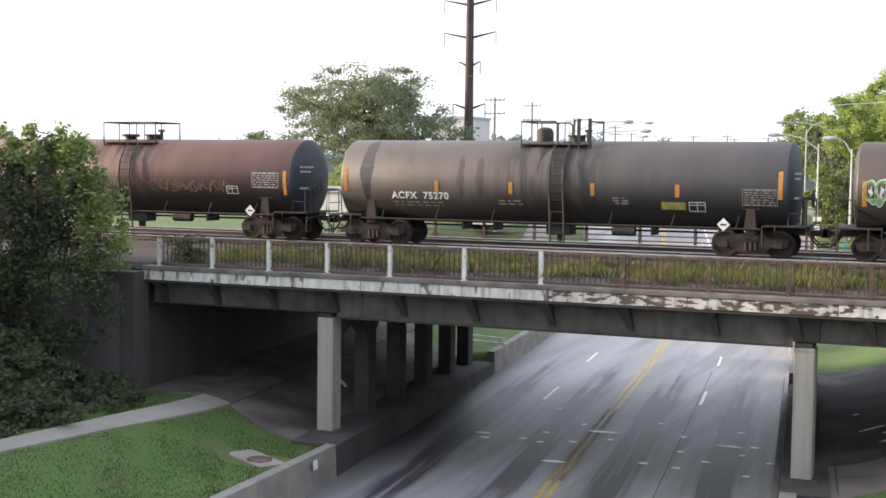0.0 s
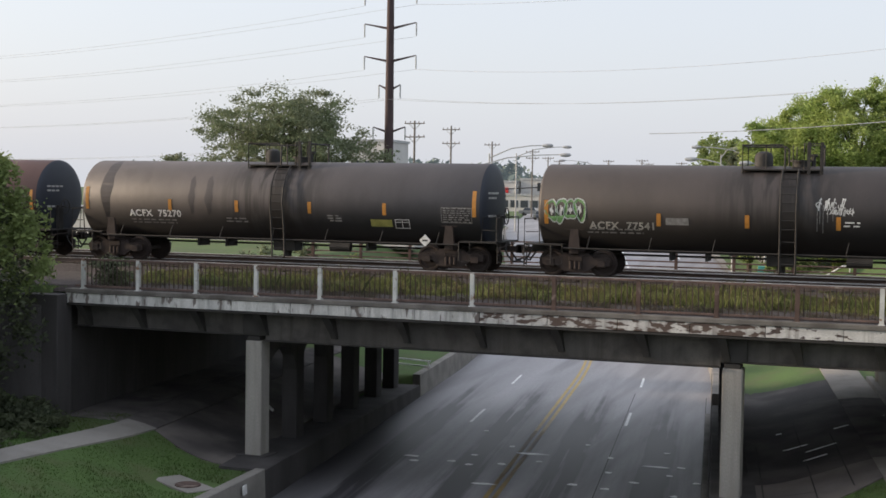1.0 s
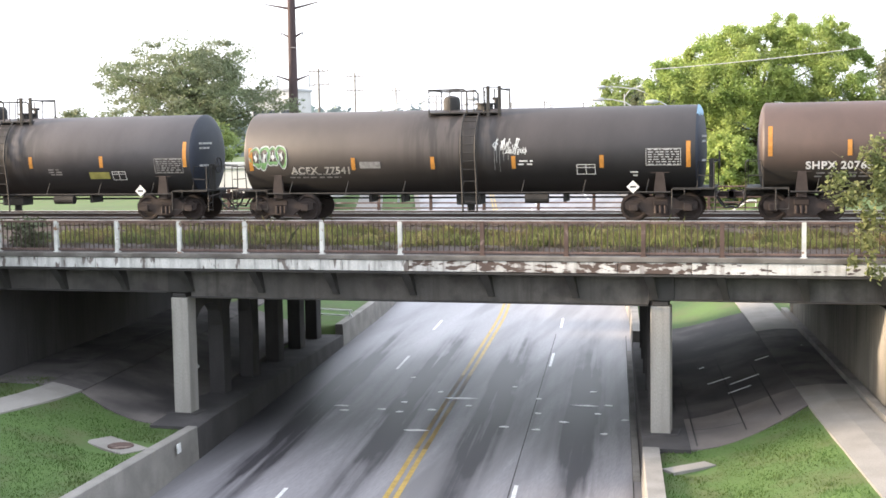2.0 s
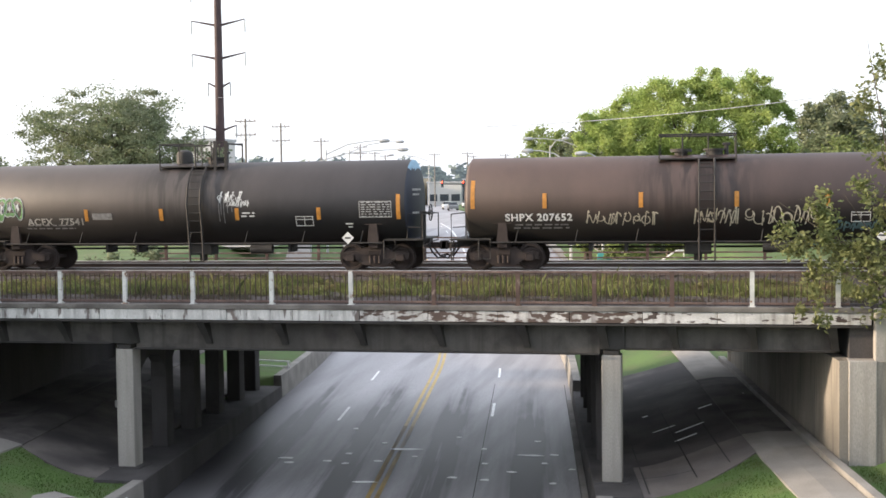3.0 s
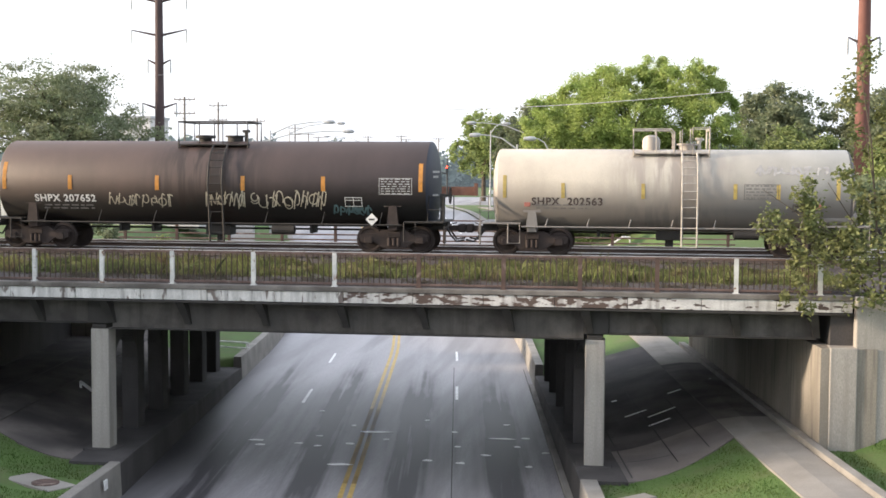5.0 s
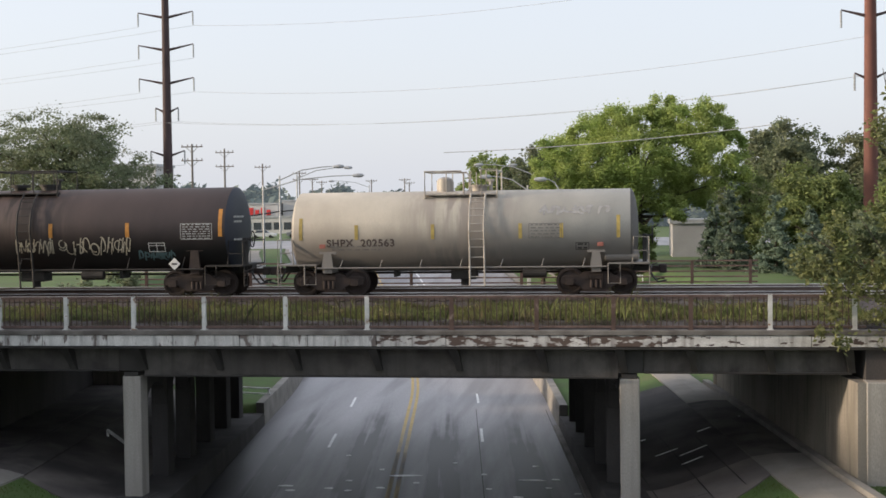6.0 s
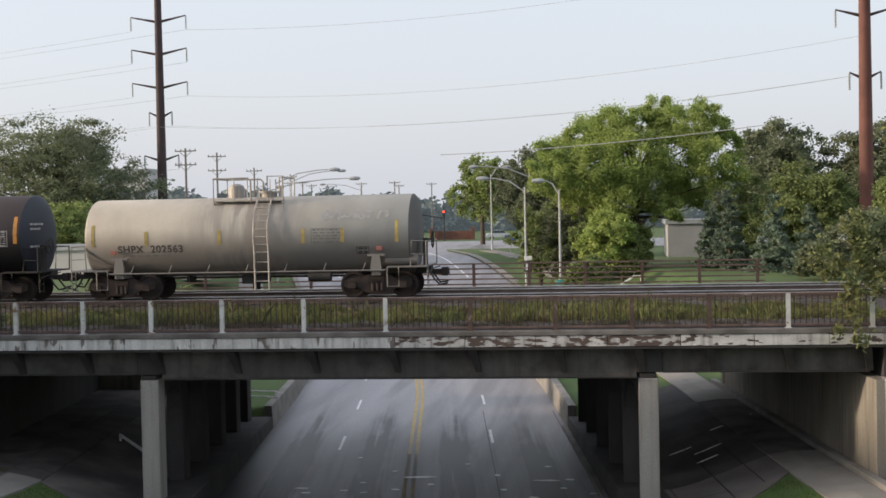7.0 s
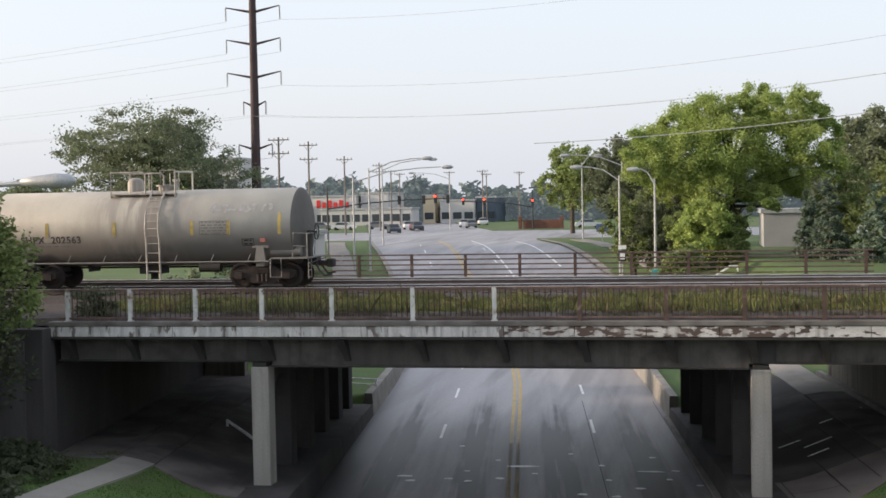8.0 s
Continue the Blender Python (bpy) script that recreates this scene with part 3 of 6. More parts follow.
def low_wall(name, side, ya, yb, back, topf, material, label):
    """A stretch of the concrete wall beside the road."""
    bm = B()
    n = max(2, int((yb - ya) / 0.8))
    prev = None
    for i in range(n + 1):
        y = ya + (yb - ya) * i / n
        top = max(topf(y), road_z(y) + 0.12)
        inner = S_KL if side < 0 else S_KR
        bk = inner + side * back
        ring = [bm.verts.new((sk(s, y) + road_x(y), y, z)) for s, z in ((inner, road_z(y) - 0.3), (inner + side * 0.05, top - 0.02), (inner + side * 0.08, top), (bk, top), (bk, road_z(y) - 0.5))]
        if prev:
            for k in range(4):
                bm.faces.new((prev[k], prev[k + 1], ring[k + 1], ring[k]))
        else:
            bm.faces.new(ring)
        prev = ring
    bm.faces.new(prev[::-1])
    return thing(name, bm, material, label, "wall", kind="structure")


for sd in (-1, 1):
    low_wall("retaining_wall", sd, -30, -1.45, 0.36 if sd < 0 else 0.5, lambda y: 0.14 + (0.04 * max(0, -1.5 - y) if sd < 0 else 0), M["kerb"], "pale concrete retaining wall edging the road")
    # plinth colour holds the shade under the deck as well as soot
    low_wall("column_plinth", sd, -1.43, 19.0, 1.6 if sd < 0 else 1.35, lambda y: 0.1 - 0.022 * max(0, y), M["sooty_shade"], "concrete plinth carrying the bridge columns, soot and deck shade in its colour")
    low_wall("retaining_wall", sd, 19.02, 52, 0.4, lambda y: road_z(y) + 1.0 * (1 - smooth01((y - 38) / 14)), M["kerb"], "pale concrete barrier wall beyond the bridge")


def column(s, y):
    c = empty("bridge_column", pose(sk(s, y), y, 0), "square pale concrete bridge column with chamfered edges and a dark bearing" if y < 1 else "square sooty concrete bridge column with deck shade painted in", "column", "columns under the bridge")
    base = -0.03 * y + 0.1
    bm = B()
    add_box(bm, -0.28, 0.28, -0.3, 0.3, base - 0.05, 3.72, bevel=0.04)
    # inner shafts get the dark copy, shade in the colour; front ones stay pale
    part("shaft", bm, M["column"] if y < 1 else M["sooty_shade"], c)
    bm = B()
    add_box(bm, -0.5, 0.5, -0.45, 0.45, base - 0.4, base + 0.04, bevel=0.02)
    part("footing", bm, M["sooty_shade"], c)
    bm = B()
    add_box(bm, -0.22, 0.22, -0.3, 0.3, 3.72, 3.86, bevel=0.02)
    part("bearing", bm, M["steel_dark"], c, "dark steel bearing block")
    return c


ROWS_Y = [0.6, 4.1, 7.6, 11.1, 14.6, 17.6]
for s in (-2.31, 12.38):
    for y in ROWS_Y:
        column(s, y)
    bm = B()                       # arched beam over the columns
    lower = []
    for ya, yb in zip(ROWS_Y, ROWS_Y[1:]):
        for k in range(13):
            t = k / 12
            lower.append((ya + 0.3 + (yb - ya - 0.6) * t, 2.35 + 0.95 * math.sqrt(max(0, 1 - (2 * t - 1) ** 2))))
    prof = [(ROWS_Y[0] + 0.3, 3.86)] + lower + [(ROWS_Y[-1] - 0.3, 3.86)]
    rings = [[bm.verts.new((sk(s, y) + dx, y, z)) for y, z in prof] for dx in (-0.22, 0.22)]
    bm.faces.new(rings[0])
    bm.faces.new(rings[1][::-1])
    for i in range(len(prof)):
        k = (i + 1) % len(prof)
        bm.faces.new((rings[0][i], rings[0][k], rings[1][k], rings[1][i]))
    thing("cap_beam", bm, M["sooty_shade"], "sooty concrete beam arching between a row of columns, deck shade painted in", "beam", kind="structure")

# girders, seen from the road
for k in range(8):
    y = 0.35 + k * (YF - 0.7) / 7
    g = empty("girder", pose(0, y, 0), "grimy grey steel plate girder with stiffeners", "girder", "girders under the deck", kind="structure")
    for sa, sb, low in ((-8.8, -2.68, 3.88), (-1.94, 12.02, 3.73), (12.74, 18.4, 3.88)):
        bm = B()
        add_box(bm, sk(sa, y), sk(sb, y), -0.02, 0.02, low + 0.03, 4.57)
        part("web", bm, M["girder_face"] if k == 0 else M["girder"], g)
        bm = B()
        add_box(bm, sk(sa, y), sk(sb, y), -0.16, 0.16, low, low + 0.035)
        part("bottom_flange", bm, M["steel_dark"], g, "sooty bottom flange")
    for sa, sb in ((-2.68, -1.94), (12.02, 12.74)):     # end block over each column
        bm = B()
        add_box(bm, sk(sa, y), sk(sb, y), -0.10, 0.10, 3.88, 4.57, bevel=0.02)
        part("bearing_diaphragm", bm, M["steel_dark"], g)
    bm = B()
    add_box(bm, sk(-8.8, y), sk(18.4, y), -0.16, 0.16, 4.57, 4.605)
    part("top_flange", bm, M["girder"], g)
# brackets under the edge beam
POSTS = [-8.4, -6.35, -4.25, -2.156, 0.0, 2.446, 4.851, 7.3, 9.72, 11.87, 14.0, 16.148, 18.4]
for x in (-8.4, -6.35, -4.22, -2.02, 0.32, 2.69, 5.08, 7.42, 9.87, 12.1, 14.04, 16.17, 18.3):
    bm = B()
    prof = ((-0.16, 4.6), (0.33, 4.6), (0.33, 3.92), (0.2, 3.92), (0.12, 4.12), (-0.04, 4.4))
    rings = [[bm.verts.new((x + (dx if z > 4.3 else dx * 0.75) + 0.22 * (4.25 - z), y, z)) for y, z in prof] for dx in (-0.12, 0.12)]
    bm.faces.new(rings[0])
    bm.faces.new(rings[1][::-1])
    for i in range(6):
        k = (i + 1) % 6
        bm.faces.new((rings[0][i], rings[0][k], rings[1][k], rings[1][i]))
    thing("bracket", bm, M["steel_dark"], "dark tapered steel bracket under the deck edge", "bracket", "brackets under the deck edge", kind="structure")

bm = B()
add_box(bm, X0, X1, -0.02, YF, 4.62, 4.98)
thing("bridge_deck", bm, M["girder"], "dark concrete bridge deck carrying the tracks", "deck", kind="structure")
# white edge beam in panels with joints
edge = empty("edge_beam", pose(0, 0, 0), "long white-painted edge beam, peeling to rust near midspan", "beam", kind="structure")
xs = [X0 + i * (X1 - X0) / 14 for i in range(15)]
for a, b in zip(xs, xs[1:]):
    bm = B()
    add_box(bm, a + 0.008, b - 0.008, -0.16, -0.02, 4.67, 4.985, bevel=0.012)
    part("panel", bm, M["fascia_worn"] if 4.6 < (a + b) / 2 < 12.5 else M["fascia_mid"] if (a + b) / 2 > 12.5 else M["fascia"], edge)
bm = B()
add_box(bm, X0, X1, -0.2, -0.01, 4.60, 4.655)
part("lower_angle", bm, M["steel_dark"], edge, "dark grimy bottom angle")
bm = B()
add_box(bm, X0, X1, -0.20, 0.35, 4.99, 5.13, bevel=0.02)
part("coping", bm, M["coping"], edge, "grey concrete coping")


def railing(name, xs, y, z0, z1, bars, rusty, label):
    r = empty(name, pose(0, y, 0), label, "railing", "bridge railings")
    for i, x in enumerate(xs):
        bm = B()
        for dy in (-0.05, 0.035):            # rolled H section, one flange to each side of the rail
            add_box(bm, x - 0.06, x + 0.06, dy, dy + 0.015, z0, z1)
        add_box(bm, x - 0.012, x + 0.012, -0.035, 0.035, z0, z1 - 0.01)
        add_box(bm, x - 0.09, x + 0.09, -0.08, 0.08, z0, z0 + 0.02)
        part("post", bm, M["rust"] if rusty(i) else M["white_post"], r, "rust-red steel post" if rusty(i) else "white-painted steel post")
    a, b = xs[0] - 0.3, xs[-1] + 0.3
    for z in bars[0]:
        bm = B()
        add_box(bm, a, b, -0.03, 0.03, z - 0.03, z + 0.03, bevel=0.008)
        part("rail_bar", bm, M["rust_light"], r)
    if bars[1]:
        for xa, xb in zip(xs, xs[1:]):
            n = int((xb - xa) / 0.155)
            for k in range(1, n):
                x = xa + (xb - xa) * k / n
                key = "picket_mesh"
                if key not in bpy.data.meshes:
                    pb = B()
                    add_box(pb, -0.0135, 0.0135, -0.012, 0.012, z0 + 0.02, z1 - 0.05)
                    finish(pb, key, M["picket"])
                part("picket", bpy.data.meshes[key], None, r, m=pose(x, 0, 0))
    return r


railing("railing", POSTS, 0.0, 5.13, 6.1, ((6.08, 5.22), True), lambda i: i in (7, 8, 9, 10), "bridge railing with thin pickets, posts partly white, partly rusted")
railing("railing", [5.52 + 2.36 * (i - 6) for i in range(12)], YF - 0.1, 4.98, 6.35, ((6.33, 6.12, 5.9, 5.68, 5.46), False), lambda i: True, "rust-brown railing of horizontal bars on the far edge of the bridge")

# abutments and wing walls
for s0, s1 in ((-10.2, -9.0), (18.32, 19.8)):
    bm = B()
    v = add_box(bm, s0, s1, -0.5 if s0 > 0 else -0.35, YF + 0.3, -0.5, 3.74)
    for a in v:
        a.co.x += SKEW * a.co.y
    # left abutment's shade is put into its darker concrete
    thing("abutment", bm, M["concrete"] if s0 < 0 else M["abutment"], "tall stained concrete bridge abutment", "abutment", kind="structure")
bm = B()
add_box(bm, 18.62, 19.35, -0.54, 0.1, -0.5, 3.76, bevel=0.03)
thing("wing_wall", bm, M["column"], "pale concrete end block of the bridge abutment", "wall", kind="structure")
bm = B()
add_box(bm, 19.3, 30, -0.47, 0.0, -0.5, 5.12, bevel=0.03)
thing("wing_wall", bm, M["column"], "pale concrete wing wall holding the bank", "wall", kind="structure")
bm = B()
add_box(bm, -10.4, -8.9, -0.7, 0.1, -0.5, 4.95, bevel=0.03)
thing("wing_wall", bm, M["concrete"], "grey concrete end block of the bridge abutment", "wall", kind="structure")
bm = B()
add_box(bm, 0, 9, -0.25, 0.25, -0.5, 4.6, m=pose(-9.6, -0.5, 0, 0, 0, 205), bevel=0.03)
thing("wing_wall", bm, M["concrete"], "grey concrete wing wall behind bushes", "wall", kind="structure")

for s0, s1 in ((-10.2, -9.05), (18.7, 19.8)):      # back walls behind the girder ends
    bm = B()
    v = add_box(bm, s0, s1, 0.02, YF, 3.74, 4.61)
    for a in v:
        a.co.x += SKEW * a.co.y
    thing("back_wall", bm, M["sooty_shade"], "dark concrete back wall behind the girder ends", "wall", kind="structure")
bm = B()
add_lathe(bm, [(-0.3, 0.38), (3.74, 0.38)], "z", 16, (sk(18.6, 18.7), 18.7, 0))
thing("abutment_pilaster", bm, M["abutment"], "rounded concrete pilaster ending the abutment", "pilaster", kind="structure", smooth=True)

bm = B()                                  # return wall closing the far end of the abutment
add_box(bm, -11.55, -9.45, 18.55, 19.0, -0.3, 3.74, bevel=0.03)
thing("wing_wall", bm, M["abutment"], "pale concrete return wall at the end of the abutment", "wall", kind="structure")

bm = B()                                  # low kerb between the carriageway and the column plinth
v = add_box(bm, S_KR - 0.2, S_KR - 0.01, -1.4, 19.0, -0.95, -0.70, bevel=0.0)
for a in v:
    a.co.x += SKEW * a.co.y
thing("kerb", bm, M["kerb"], "low concrete kerb along the column plinth", "kerb", kind="structure")

# ---- tracks ----
YT, ZR = 8.5, 5.62
bm = B()
prof = [(-0.0, 5.0), (0.3, 5.2), (5.5, 5.25), (6.6, 5.42), (16.5, 5.42), (17.6, 5.2), (18.1, 5.0)]
for a, b in zip(prof, prof[1:]):
    bm.faces.new([bm.verts.new(p) for p in ((-200, *a), (200, *a), (200, *b), (-200, *b))])
thing("ballast_bed", bm, M["ballast"], "grey stone ballast bed with weeds along its edge", "ballast", kind="stuff")


def track(yc):
    t = empty("railway_track", pose(0, yc, 0), "railway track with dull steel rails on dark ties", "track", "tracks on the bridge", kind="structure")
    for dy in (-0.7525, 0.7525):
        bm = B()
        for y0, y1, z0, z1 in ((-0.075, 0.075, -0.17, -0.155), (-0.01, 0.01, -0.155, -0.04), (-0.037, 0.037, -0.04, 0)):
            add_box(bm, -200, 200, dy + y0, dy + y1, ZR + z0, ZR + z1)
        r = part("rail", bm, M["rail"], t)
        bm = B()
        add_box(bm, -200, 200, dy - 0.040, dy + 0.040, ZR - 0.032, ZR + 0.004)
        part("rail_head", bm, M["rail_head"], r, "bright worn rail head")
    bm = B()
    add_box(bm, -0.11, 0.11, -1.3, 1.3, ZR - 0.33, ZR - 0.17)
    tie = finish(bm, "tie", M["tie"])
    for i in range(130):
        part("tie", tie, None, t, m=pose(-33 + i * 0.52, 0, 0))


track(YT)
track(YT + 4.3)

# ---- train ----
SPEED = 7.95


def tank_paint(name, colour, low, streak, soot=0.35):
    """Tank paint: darker towards the lower half, streaks down from the fittings, fine dirt."""
    m = mat(name, colour, 0.55, scale=0.9, vary=0.22, stretch=(1.0, 1, 0.25), grain=0.08, grain_scale=60, bump=0.05, stain=streak, stain_at=(0.6, 0.8), stain_scale=0.8)
    n, l = m.node_tree.nodes, m.node_tree.links
    b = n["Principled BSDF"]
    src = b.inputs["Base Color"].links[0].from_socket
    co = n.new("ShaderNodeTexCoord")
    sep = n.new("ShaderNodeSeparateXYZ")
    l.new(co.outputs["Object"], sep.inputs[0])
    ns = n.new("ShaderNodeTexNoise")
    ns.inputs["Scale"].default_value = 1.4
    l.new(co.outputs["Object"], ns.inputs["Vector"])
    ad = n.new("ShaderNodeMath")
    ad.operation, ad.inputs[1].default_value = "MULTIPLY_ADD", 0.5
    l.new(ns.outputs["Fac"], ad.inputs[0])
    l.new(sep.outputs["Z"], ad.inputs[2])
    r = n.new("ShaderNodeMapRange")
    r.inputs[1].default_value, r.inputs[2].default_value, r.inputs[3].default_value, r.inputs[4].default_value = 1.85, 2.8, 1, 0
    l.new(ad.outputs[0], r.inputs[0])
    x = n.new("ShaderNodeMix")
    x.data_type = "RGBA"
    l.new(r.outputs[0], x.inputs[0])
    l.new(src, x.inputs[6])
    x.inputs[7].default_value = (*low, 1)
    # soot that has run down from the manway
    mp, sn = n.new("ShaderNodeMapping"), n.new("ShaderNodeTexNoise")
    mp.inputs["Scale"].default_value = (2.6, 1, 0.12)
    l.new(co.outputs["Object"], mp.inputs[0])
    l.new(mp.outputs[0], sn.inputs["Vector"])
    sn.inputs["Scale"].default_value = 1.6
    ab, near, st, mul = n.new("ShaderNodeMath"), n.new("ShaderNodeMapRange"), n.new("ShaderNodeMapRange"), n.new("ShaderNodeMath")
    ab.operation, mul.operation = "ABSOLUTE", "MULTIPLY"
    l.new(sep.outputs["X"], ab.inputs[0])
    l.new(ab.outputs[0], near.inputs[0])
    near.inputs[1].default_value, near.inputs[2].default_value, near.inputs[3].default_value, near.inputs[4].default_value = 0.6, 2.4, 1, 0
    l.new(sn.outputs["Fac"], st.inputs[0])
    st.inputs[1].default_value, st.inputs[2].default_value, st.inputs[3].default_value, st.inputs[4].default_value = 0.40, 0.56, 0, 0.9
    l.new(near.outputs[0], mul.inputs[0])
    l.new(st.outputs[0], mul.inputs[1])
    x2 = n.new("ShaderNodeMix")
    x2.data_type = "RGBA"
    l.new(mul.outputs[0], x2.inputs[0])
    l.new(x.outputs[2], x2.inputs[6])
    x2.inputs[7].default_value = (*[c * soot for c in streak], 1)
    l.new(x2.outputs[2], b.inputs["Base Color"])
    return m


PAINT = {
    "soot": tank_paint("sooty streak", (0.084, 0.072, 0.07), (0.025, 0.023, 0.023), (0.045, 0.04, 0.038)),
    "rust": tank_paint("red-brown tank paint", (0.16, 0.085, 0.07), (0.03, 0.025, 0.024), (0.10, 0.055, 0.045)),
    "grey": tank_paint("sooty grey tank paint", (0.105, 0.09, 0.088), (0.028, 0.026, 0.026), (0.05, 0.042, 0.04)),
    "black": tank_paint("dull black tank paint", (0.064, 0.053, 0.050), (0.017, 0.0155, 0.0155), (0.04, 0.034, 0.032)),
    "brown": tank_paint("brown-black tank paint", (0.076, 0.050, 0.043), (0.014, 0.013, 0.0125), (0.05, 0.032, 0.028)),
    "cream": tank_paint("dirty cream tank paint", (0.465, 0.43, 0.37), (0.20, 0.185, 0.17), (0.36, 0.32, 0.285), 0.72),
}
M["letter_mid"] = mat("weathered white stencil paint", (0.45, 0.45, 0.44), 0.8, scale=6, vary=0.3)
M["head_grimy_shade"] = mat("grimy grey end with shade painted in", (0.13, 0.12, 0.11), 0.7, scale=1)
M["band_blue"] = mat("pale blue end tone", (0.25, 0.42, 0.55), 0.6, scale=2)
M["head_shade"] = mat("blue-black shade tone of the ends", (0.025, 0.03, 0.045), 0.6, scale=1)


def wheel_mesh():
    bm = B()
    for sgn in (-1, 1):
        y = sgn * 0.7525
        prof = [(-0.07 * sgn, 0.12), (-0.07 * sgn, 0.40), (-0.07 * sgn, 0.485), (-0.04 * sgn, 0.485), (-0.03 * sgn, 0.458), (0.065 * sgn, 0.45), (0.065 * sgn, 0.38), (0.02 * sgn, 0.34), (0.02 * sgn, 0.16), (0.09 * sgn, 0.12), (0.09 * sgn, 0.05)]
        add_lathe(bm, [(a + y, r) for a, r in prof], "y", 24)
    add_tube(bm, [(0, -1.0, 0), (0, 1.0, 0)], 0.075, 10)
    for sgn in (-1, 1):          # bolted end caps
        for k in range(3):
            a = 2.1 * k
            add_tube(bm, [(0.045 * math.cos(a), sgn * 1.0, 0.045 * math.sin(a)), (0.045 * math.cos(a), sgn * 1.03, 0.045 * math.sin(a))], 0.02, 6)
    return finish(bm, "wheelset", M["truck"], True)


WHEEL = wheel_mesh()
AXLES = []


def side_frame_mesh():
    bm = B()
    pts = [(-1.2, 0.62), (-1.0, 0.68), (-0.62, 0.66), (-0.42, 0.80), (0.42, 0.80), (0.62, 0.66), (1.0, 0.68), (1.2, 0.62), (1.18, 0.42), (1.0, 0.36), (0.72, 0.40), (0.42, 0.20), (-0.42, 0.20), (-0.72, 0.40), (-1.0, 0.36), (-1.18, 0.42)]
    rings = [[bm.verts.new((x, y, z)) for x, z in pts] for y in (-0.08, 0.08)]
    bm.faces.new(rings[0])
    bm.faces.new(rings[1][::-1])
    for i in range(len(pts)):
        j = (i + 1) % len(pts)
        bm.faces.new((rings[0][i], rings[1][i], rings[1][j], rings[0][j]))
    for x in (-0.16, 0.0, 0.16):     # springs
        add_tube(bm, [(x, -0.12, 0.27), (x, -0.12, 0.52)], 0.06, 8)
    for x in (-0.89, 0.89):          # bearing adapters
        add_box(bm, x - 0.14, x + 0.14, -0.14, 0.1, 0.34, 0.58, bevel=0.02)
    add_box(bm, -0.24, 0.24, -0.13, 0.05, 0.54, 0.72, bevel=0.02)
    return finish(bm, "side_frame", M["truck"])


SIDE = side_frame_mesh()


def bogie(x, car):
    bm = B()
    add_box(bm, -0.2, 0.2, -1.05, 1.05, 0.52, 0.78, bevel=0.02)
    for dx in (-0.62, 0.62):
        add_box(bm, dx - 0.05, dx + 0.05, -0.85, 0.85, 0.36, 0.48)
    add_box(bm, -0.3, 0.3, -0.3, 0.3, 0.78, 0.86)
    t = part("truck", bm, M["truck"], car, "rusty two-axle truck", m=pose(x, 0, 0))
    for y in (-1.0, 1.0):
        part("side_frame", SIDE, None, t, m=pose(0, y, 0, 0, 0, 0 if y < 0 else 180))
    for dx in (-0.89, 0.89):
        w = part("wheelset", WHEEL, None, t, m=pose(dx, 0, 0.4575))
        AXLES.append((w, dx))
    return t


def wrap(me, R, zc, x):
    """Bends a flat mesh in x and y on to the near side of a tank."""
    for v in me.vertices:
        a = v.co.y / R
        r = R + 0.008 + v.co.z
        v.co = (v.co.x + x, -r * math.cos(a), zc + r * math.sin(a))


def lettering(name, text, size, x, z, R, zc, material, car, stretch=1.0, label=""):
    cu = bpy.data.curves.new("lettering", "FONT")
    cu.body, cu.size, cu.align_x = text, size, "CENTER"
    cu.space_character, cu.offset = 1.12, 0.03 * size
    ob = bpy.data.objects.new("lettering", cu)
    scene.collection.objects.link(ob)
    me = bpy.data.meshes.new_from_object(ob.evaluated_get(bpy.context.evaluated_depsgraph_get()))
    bpy.data.objects.remove(ob)
    for v in me.vertices:
        v.co.x *= stretch
        v.co.y += R * math.asin(max(-1, min(1, (z - zc) / R))) - size * 0.35
    wrap(me, R, zc, x)
    me.materials.clear()
    me.materials.append(material)
    return part(name, me, None, car, label)


def patch(bm, x0, x1, z0, z1, R, zc, lift=0.0):
    """A thin plate bent on to the tank's near side."""
    n = 3
    a0, a1 = math.asin(max(-1, min(1, (z0 - zc) / R))), math.asin(max(-1, min(1, (z1 - zc) / R)))
    rings = []
    for k in range(n + 1):
        a = a0 + (a1 - a0) * k / n
        ring = []
        for rr in (R + 0.004 + lift, R + 0.010 + lift):
            for x in (x0, x1):
                ring.append(bm.verts.new((x, -rr * math.cos(a), zc + rr * math.sin(a))))
        rings.append(ring)
    for u, w in zip(rings, rings[1:]):
        bm.faces.new((u[2], u[3], w[3], w[2]))
        bm.faces.new((u[0], w[0], w[1], u[1]))
        bm.faces.new((u[0], u[2], w[2], w[0]))
        bm.faces.new((u[1], w[1], w[3], u[3]))


